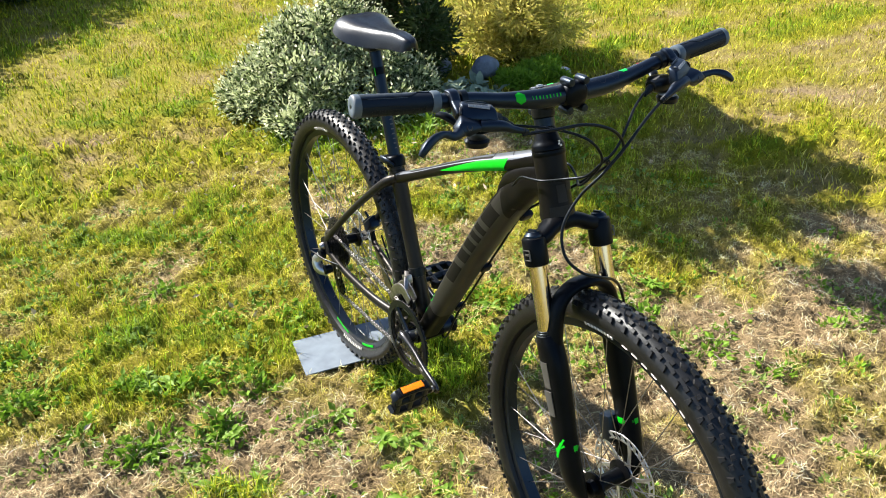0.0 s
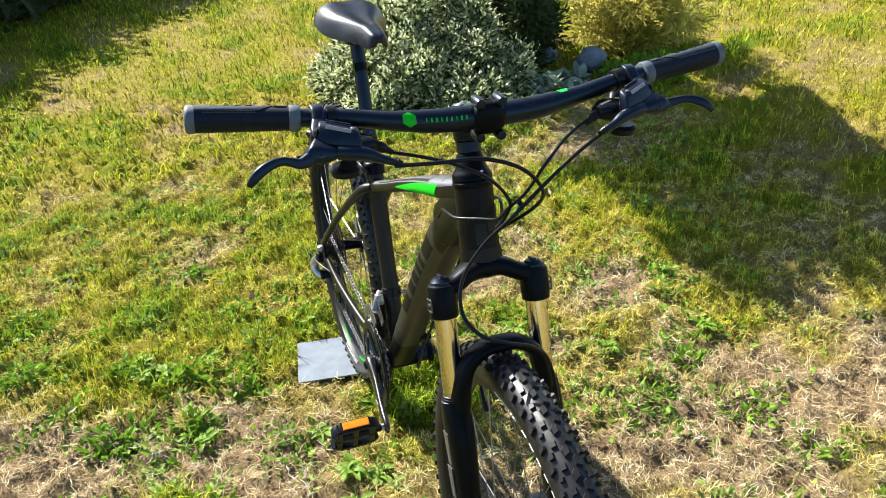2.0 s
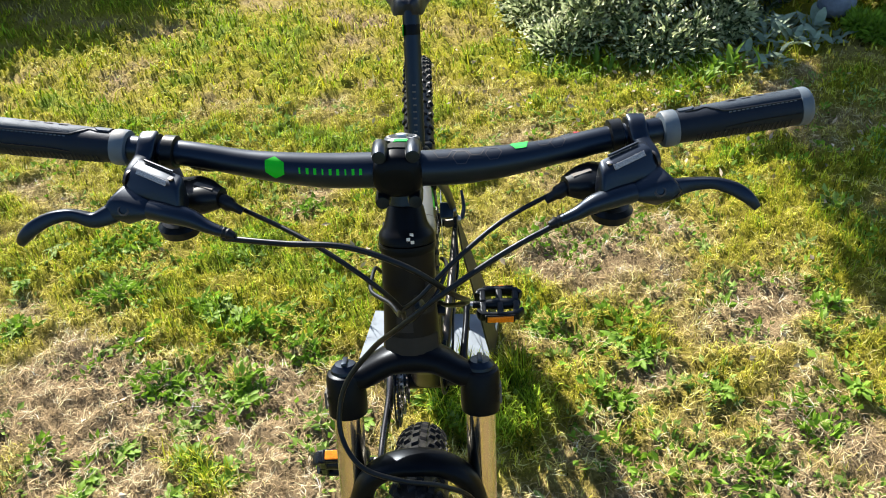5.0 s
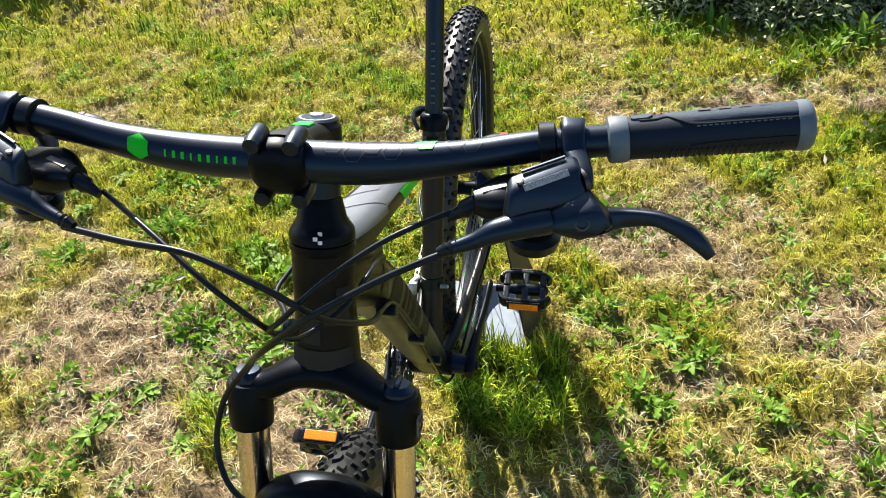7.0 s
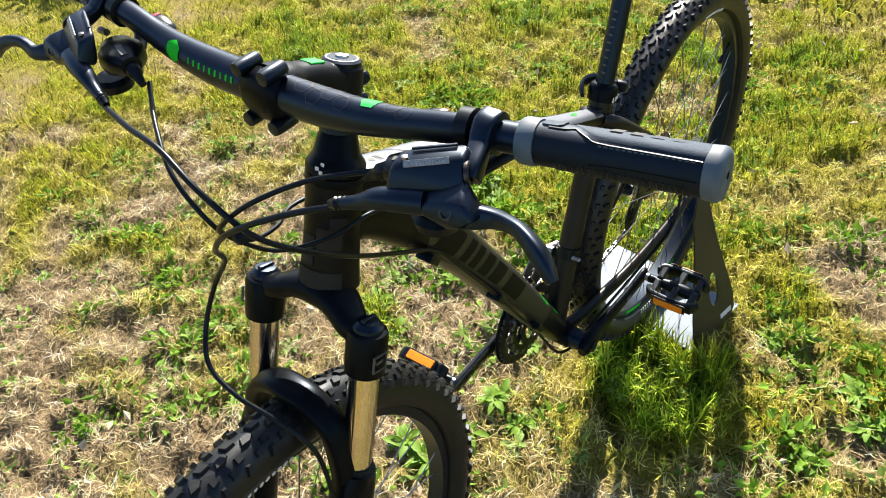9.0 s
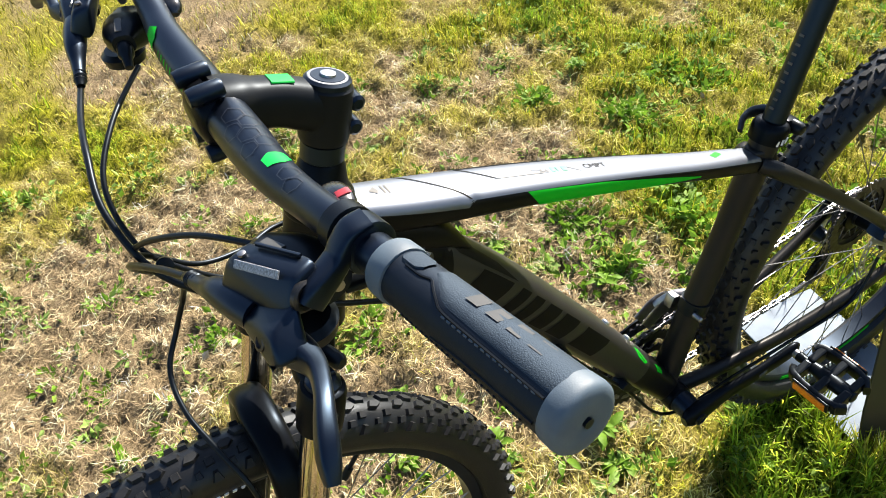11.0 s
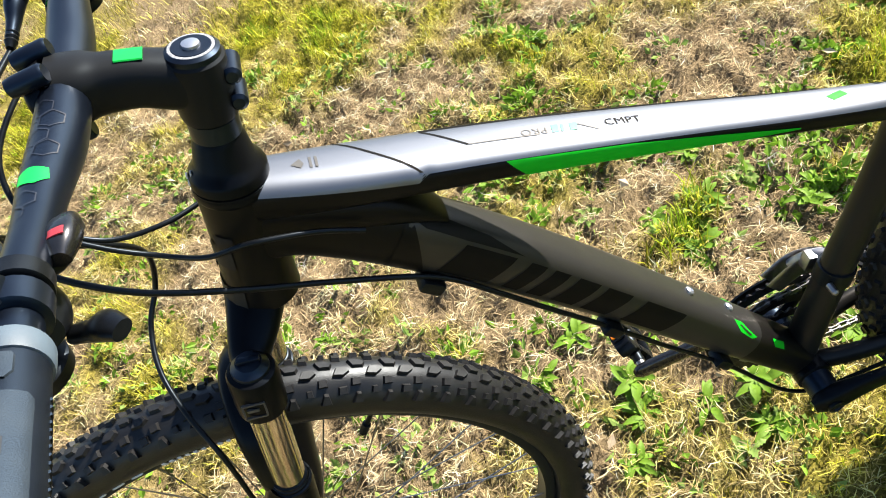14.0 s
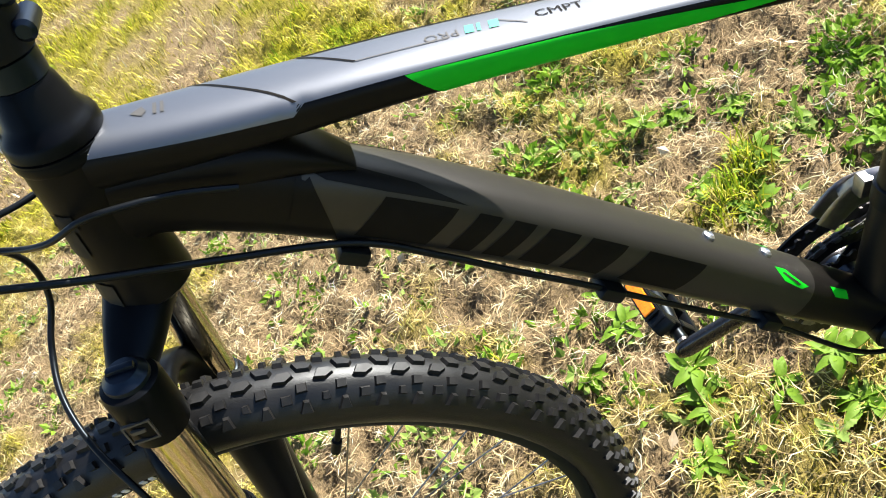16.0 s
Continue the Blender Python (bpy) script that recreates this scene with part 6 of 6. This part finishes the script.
PALE = [(0.85, -0.50, 1.0), (0.23, -0.62, 1.3), (0.39, -0.77, 1.2), (0.12, -0.60, 1.1), (0.56, -0.84, 1.1), (0.65, -0.90, 1.0), (0.53, -0.67, 1.0), (0.32, -1.29, 1.2), (0.43, -1.31, 1.1), (1.34, -0.88, 0.9), (-0.08, -0.89, 1.2), (-0.57, -1.21, 1.3), (0.83, -0.80, 0.9), (0.44, 0.64, 1.2), (0.13, 0.87, 1.0), (-0.33, 0.74, 1.1), (-0.33, -0.93, 1.1), (-0.38, -1.24, 1.2),
        (-0.76, -0.46, 1.2), (-0.93, -1.09, 1.2), (0.80, -1.53, 1.1), (0.51, -0.08, 1.0), (0.43, -0.11, 1.0), (0.28, -0.75, 1.2), (-0.21, -0.61, 1.2)]
for kind, rows in enumerate((ROSETTES, BROAD, PALE)):
    for x, y, s in rows:
        weed(x, y, s * (0.62, 0.66, 0.62)[kind], kind, wr.randint(13, 20))


def leaf_cloud(n, place, length, width, seed, seg=1):
    """Many small folded leaves as arrays; place(r, n) gives their roots and outward ways."""
    r = np.random.default_rng(seed)
    p, d = place(r, n)
    n = len(p)
    d = d + r.normal(0, 0.55, (n, 3))
    d /= np.linalg.norm(d, axis=1)[:, None]
    s = np.cross(d, r.normal(0, 1, (n, 3)))
    s /= np.linalg.norm(s, axis=1)[:, None]
    u = np.cross(s, d)
    L = (length * r.uniform(0.6, 1.3, n))[:, None]
    w = (width * r.uniform(0.7, 1.3, n))[:, None] / 2
    co = np.stack([p, p + d * L * 0.45 + s * w + u * w * 0.35, p + d * L, p + d * L * 0.45 - s * w + u * w * 0.35, p + d * L * 0.5], 1).reshape(-1, 3)
    k = np.arange(n)[:, None] * 5
    tri = np.concatenate([k + np.array(q) for q in ((0, 1, 4), (1, 2, 4), (2, 3, 4), (3, 0, 4))], 0)
    return co, tri


def clumps(centres, shell=0.55):
    """Roots in a bunch of uneven balls: rows of x, y, z, radius."""
    c = np.array(centres)

    def place(r, n):
        w = c[:, 3] ** 2
        i = r.choice(len(c), n, p=w / w.sum())
        d = r.normal(0, 1, (n, 3))
        d /= np.linalg.norm(d, axis=1)[:, None]
        rad = c[i, 3] * (1 - shell * r.uniform(0, 1, n) ** 1.6)
        p = c[i, :3] + d * rad[:, None] * np.array([1, 1, 0.95])
        ok = p[:, 2] > 0.01
        return p[ok], d[ok] + np.array([0, 0, 0.25])
    return place


def foliage(name, parent, n, place, length, width, material, seed, label=""):
    co, tri = leaf_cloud(n, place, length, width, seed)
    me = bpy.data.meshes.new(name)
    me.vertices.add(len(co))
    me.vertices.foreach_set("co", co.astype(np.float32).ravel())
    me.loops.add(tri.size)
    me.loops.foreach_set("vertex_index", tri.astype(np.int32).ravel())
    me.polygons.add(len(tri))
    me.polygons.foreach_set("loop_start", np.arange(0, tri.size, 3, dtype=np.int32))
    me.update(calc_edges=True)
    me.materials.append(material)
    ob = new(name, me)
    ob.parent = parent
    if label:
        tagged(ob, label)
    return ob


def stems(parent, root, tips, r, material, name="stem"):
    for tip in tips:
        a, b = Vector(root), Vector(tip)
        m = a.lerp(b, 0.5) + V(wr.uniform(-0.05, 0.05), wr.uniform(-0.05, 0.05), 0.04)
        bm = loft([a, m, b], [(r, r), (r * 0.7, r * 0.7), (r * 0.25, r * 0.25)], side=(1, 0.3, 0), seg=7, n=4)
        part(name, bm, material, parent)


def ring_of(n, c, rx, ry, rz, rad, seed, low=0.15):
    r = random.Random(seed)
    out = []
    for _ in range(n):
        a, t = r.uniform(0, 2 * math.pi), r.uniform(low, 1.0)
        k = r.uniform(0.25, 1.0) * math.sqrt(max(1 - (t - 0.35) ** 2, 0.05))
        out.append((c[0] + rx * k * math.cos(a), c[1] + ry * k * math.sin(a), c[2] + rz * t, rad * r.uniform(0.6, 1.3)))
    return out


# silvery bush behind the bicycle
bush = tagged(new("bush"), "rounded silvery green leafy bush at the lawn's edge", "bush")
br = random.Random(3)
bush_c = []
for _ in range(120):                          # a wide low dome of small uneven bunches
    a, r_ = br.uniform(0, 2 * math.pi), math.sqrt(br.uniform(0, 1))
    bush_c.append((-2.28 + 0.62 * r_ * math.cos(a), 0.93 + 0.54 * r_ * math.sin(a), 0.03 + 0.46 * (1 - r_ ** 1.8) * br.uniform(0.35, 1.1), 0.09 * br.uniform(0.55, 1.35)))
stems(bush, (-2.28, 0.93, 0.0), [c[:3] for c in bush_c[:26]], 0.010, TWIG)
foliage("silver_foliage", bush, 25000, clumps(bush_c, 0.8), 0.036, 0.013, SILVERLEAF, 21)
foliage("outer_foliage", bush, 5000, clumps([(a, b, c, d * 1.8) for a, b, c, d in bush_c[::2]], 0.5), 0.030, 0.010, SILVERLEAF, 33)
# whitened leaves on the outer shell stand in for sunlit ones
foliage("pale_sunlit_foliage", bush, 3600, clumps([(a, b, c + 0.02, d * 1.12) for a, b, c, d in bush_c], 0.25), 0.020, 0.011, PALE_SUNLIT, 29)
# near-black leaves inside put the shade of the bush's gaps into colour
foliage("inner_shade_foliage", bush, 10500, clumps([(a, b, c, d * 0.85) for a, b, c, d in bush_c]), 0.040, 0.015, DARKLEAF, 22)

# dark evergreen with its trunk; its unseen crown is laid out to shade the lawn beside it
tree = tagged(new("tree"), "dark evergreen tree behind the silvery bush", "tree")
part("trunk", loft([(-2.75, 1.85, -0.05), (-2.73, 1.86, 0.5), (-2.78, 1.80, 1.1), (-2.70, 1.60, 1.6)], [(0.085, 0.085), (0.060, 0.062), (0.052, 0.050), (0.020, 0.020)], side=(1, 0, 0), seg=14), BARK, tree, "grey-brown trunk")
# last two rings: unseen bunches added to cast the shade's outer lobes
crown = (ring_of(46, (-2.50, 0.93, 1.32), 0.90, 0.54, 0.45, 0.19, 8, 0.0) + ring_of(12, (-2.40, 1.00, 1.40), 0.35, 0.30, 0.40, 0.20, 16, 0.0)
         + ring_of(6, (-1.72, 0.40, 1.45), 0.22, 0.16, 0.25, 0.10, 10, 0.0) + ring_of(5, (-1.12, 0.50, 1.50), 0.16, 0.14, 0.20, 0.085, 14, 0.0))
low = ring_of(24, (-2.50, 1.46, 0.06), 0.44, 0.28, 0.66, 0.15, 9, 0.0)
stems(tree, (-2.75, 1.87, 1.3), [c[:3] for c in crown[:18]], 0.030, BARK, "limb")
# limbs added to carry those outlying bunches
stems(tree, (-2.05, 0.90, 1.50), [crown[59][:3], crown[65][:3]], 0.014, BARK, "limb")
stems(tree, (-2.70, 1.80, 0.05), [c[:3] for c in low], 0.012, TWIG, "limb")
foliage("crown", tree, 20000, clumps(crown, 0.9), 0.075, 0.036, DARKLEAF, 23)
foliage("low_foliage", tree, 12000, clumps(low), 0.045, 0.016, DARKLEAF, 24)

# yellowing shrub beside the tree
shrub = tagged(new("shrub"), "yellow-green shrub with dry upright stems", "shrub")
shrub_c = ring_of(48, (-2.26, 2.20, 0.0), 0.38, 0.36, 0.44, 0.11, 12, 0.0)
stems(shrub, (-2.32, 2.28, 0), [c[:3] for c in shrub_c[:22]], 0.008, TWIG)
foliage("dry_foliage", shrub, 15000, clumps(shrub_c), 0.055, 0.010, OLDLEAF, 25)


def tuft(name, x, y, n, length, width, material, label, category, seed, spread=0.05, lean=(10, 55)):
    """A clump of long leaves from one root, each its own part."""
    r = random.Random(seed)
    e = tagged(new(name), label, category)
    e.matrix_world = pose(x, y, ground_z(x, y))
    ms = [leaf_mesh("leaf", length * k, width * k, material, 0.2, 0.1) for k in (0.75, 1.0, 1.2)]
    for i in range(n):
        ob = new("leaf", ms[i % 3])
        ob.parent = e
        ob.matrix_basis = pose(r.uniform(-spread, spread), r.uniform(-spread, spread), 0, r.uniform(-20, 20), -r.uniform(*lean), r.uniform(0, 360))
    return e


for i, (x, y, k) in enumerate(((-1.70, 1.36, 1.0), (-1.84, 1.48, 1.2), (-1.74, 1.56, 1.0), (-1.94, 1.64, 1.2), (-1.62, 1.26, 0.8), (-1.90, 1.34, 1.0), (-2.04, 1.52, 1.2), (-1.80, 1.68, 0.9), (-1.56, 1.36, 0.7))):
    tuft("felted_plant", x, y, 18, 0.085 * k, 0.030 * k, FELT, "grey-green plant with soft felted leaves", "plant", 40 + i, 0.07, (5, 60))
for i, (x, y, k) in enumerate(((-1.47, 1.12, 0.9), (-1.42, 1.03, 0.8), (-1.52, 1.22, 1.0), (-1.66, 0.70, 0.9), (-1.58, 0.86, 0.6), (-1.60, 0.52, 0.7))):
    tuft("leafy_plant", x, y, 20, 0.095 * k, 0.015 * k, WEED, "bright green strappy plant at the border", "plant", 60 + i, 0.06, (25, 75))
for i, (x, y, r_) in enumerate(((-1.78, 1.86, 0.13), (-1.70, 2.04, 0.12), (-1.86, 2.10, 0.12))):
    fern = tagged(new("ferny_plant"), "low feathery green plant beside the stone", "plant")
    mound = ring_of(9, (x, y, 0.0), r_, r_, 0.05, 0.04, 130 + i, 0.0)
    stems(fern, (x, y, 0.0), [c[:3] for c in mound[:6]], 0.003, WEED)
    foliage("fronds", fern, 1700, clumps(mound, 0.6), 0.036, 0.012, WEED, 140 + i)


def stone(x, y, r, seed):
    bm = bmesh.new()
    bmesh.ops.create_icosphere(bm, subdivisions=3, radius=r)
    for v in bm.verts:
        v.co *= 1 + 0.16 * noise.noise(v.co * (2.2 / r) * 0.5 + V(seed, 0, 0)) + 0.05 * noise.noise(v.co * 3 / r)
        v.co.z *= 0.85
    ob = part("stone", bm, STONE, None, "")
    ob.matrix_world = pose(x, y, r * 0.85)
    return tagged(ob, "rounded blue-grey stone in the border", "stone", "border stones")


stone(-2.00, 1.80, 0.082, 1)
stone(-2.26, 1.66, 0.060, 4)
stone(-1.72, 2.16, 0.036, 6)

# hedge along the far side, outside most of the view
hedge = tagged(new("hedge"), "tall dark hedge along the lawn's far side", "hedge")
hr = np.random.default_rng(31)
t_ = hr.uniform(0, 1, 150)
hedge_c = np.stack([-9.2 + 7.4 * t_ + hr.normal(0, 0.12, 150), 1.0 - 5.05 * t_ + hr.normal(0, 0.12, 150), hr.uniform(0.10, 1.06, 150), hr.uniform(0.30, 0.45, 150)], 1)
foliage("hedge_foliage", hedge, 36000, clumps(hedge_c, 0.9), 0.11, 0.06, DARKLEAF, 26)
core = bmesh.new()
for k in range(16):
    block((0.62, 0.26, 1.00), pose(-9.2 + 7.4 * (k + 0.5) / 16, 1.0 - 5.05 * (k + 0.5) / 16, 0.49, 0, 0, -34), 0.08, core)
part("hedge_core", core, BARK, hedge, "dense dark inner branches")

# dry leaves and petals strewn near the bush
lr = np.random.default_rng(77)
n_ = 420
lx, ly = np.concatenate([lr.normal(-1.35, 0.42, 300), lr.uniform(-1.2, 2.0, 120)]), np.concatenate([lr.normal(0.65, 0.5, 300), lr.uniform(-1.6, 1.4, 120)])
lp = np.stack([lx, ly, height(lx, ly) + 0.016 + lr.uniform(0, 0.008, n_)], 1)
co, tri = leaf_cloud(n_, lambda r, n: (lp, np.tile(np.array([0.0, 0.0, 0.08]), (n, 1))), 0.026, 0.014, 78)
mesh_from("fallen_leaves", co, tri, None, CHIP, "stuff", "pale dry leaves strewn on the lawn", "leaves")

# small weeds in clusters, too many to count


def clear_of_plate(x, y):
    """Roots far enough from the stand's plate for no leaf to lie on it."""
    u, v = x + 0.015, y + 0.040
    return (abs(u * 0.985 - v * 0.174) > 0.122) | (abs(u * 0.174 + v * 0.985) > 0.195)


cr = np.random.default_rng(91)
nc = 760
ccx, ccy = cr.uniform(-1.5, 2.2, nc), cr.uniform(-1.8, 1.7, nc)
for nm_, m_, sd, sel in (("small_weeds", WEED, 92, 0), ("small_weeds", WEED_PALE, 93, 1)):
    def scatter(r, n, sel=sel):
        i = r.integers(0, nc // 2, n) * 2 + sel
        q = r.normal(0, 1, (n, 2)) * 0.022
        x, y = ccx[i] + q[:, 0], ccy[i] + q[:, 1]
        d = np.stack([q[:, 0] * 30, q[:, 1] * 30, np.full(n, 0.55)], 1)
        ok = clear_of_plate(x, y)
        return np.stack([x, y, height(x, y) + 0.004], 1)[ok], d[ok]
    co, tri = leaf_cloud(8200, scatter, 0.024, 0.013, sd)
    mesh_from(nm_, co, tri, None, m_, "stuff", "small leafy weeds scattered in the lawn", "weeds")

# leafy clumps of broad weeds, each a thicket of small leaves
THICKETS = [(-0.22, -0.66), (-0.11, -0.51), (0.12, -0.48), (-0.09, -0.36), (0.01, -0.34), (0.09, -0.72), (0.19, -0.56), (-0.57, -0.99), (-0.32, -0.96), (-0.09, -0.82), (-0.32, -0.15), (-0.41, -0.32), (-0.72, -0.42), (-1.03, -0.2), (0.28, -0.26), (0.27, 0.9), (0.46, 0.62), (0.09, 0.49), (0.36, 0.78), (0.44, 0.45), (0.61, 0.8), (-0.03, 0.97), (0.22, 0.36), (0.05, 0.32), (-0.05, 0.46), (-0.45, 0.28), (-0.04, 0.26), (0.38, 0.34), (0.56, -0.85), (0.52, -1.1), (0.45, -1.34), (0.67, -0.9), (0.88, -0.89), (0.79, -0.75), (-0.17, -1.17), (0.66, -0.67), (-0.3, -0.91), (-0.57, -0.9), (0.11, -0.49), (0.07, -0.64), (-0.14, -0.48), (-0.31, -0.94)]


def thicket(r, n):
    i = r.integers(0, len(THICKETS), n)
    q = r.normal(0, 1, (n, 2)) * 0.034 * (0.6 + 0.8 * np.sin(i * 2.4)[:, None] ** 2)
    x, y = np.array(THICKETS)[i, 0] + q[:, 0], np.array(THICKETS)[i, 1] + q[:, 1]
    d = np.stack([q[:, 0] * 18, q[:, 1] * 18, np.full(n, 0.30)], 1)
    ok = clear_of_plate(x, y)
    return np.stack([x, y, height(x, y) + r.uniform(0.002, 0.016, n)], 1)[ok], d[ok]


co, tri = leaf_cloud(80 * len(THICKETS), thicket, 0.027, 0.016, 95)
mesh_from("leafy_weeds", co, tri, None, WEED, "stuff", "clumps of broad green weeds in the lawn", "weeds")
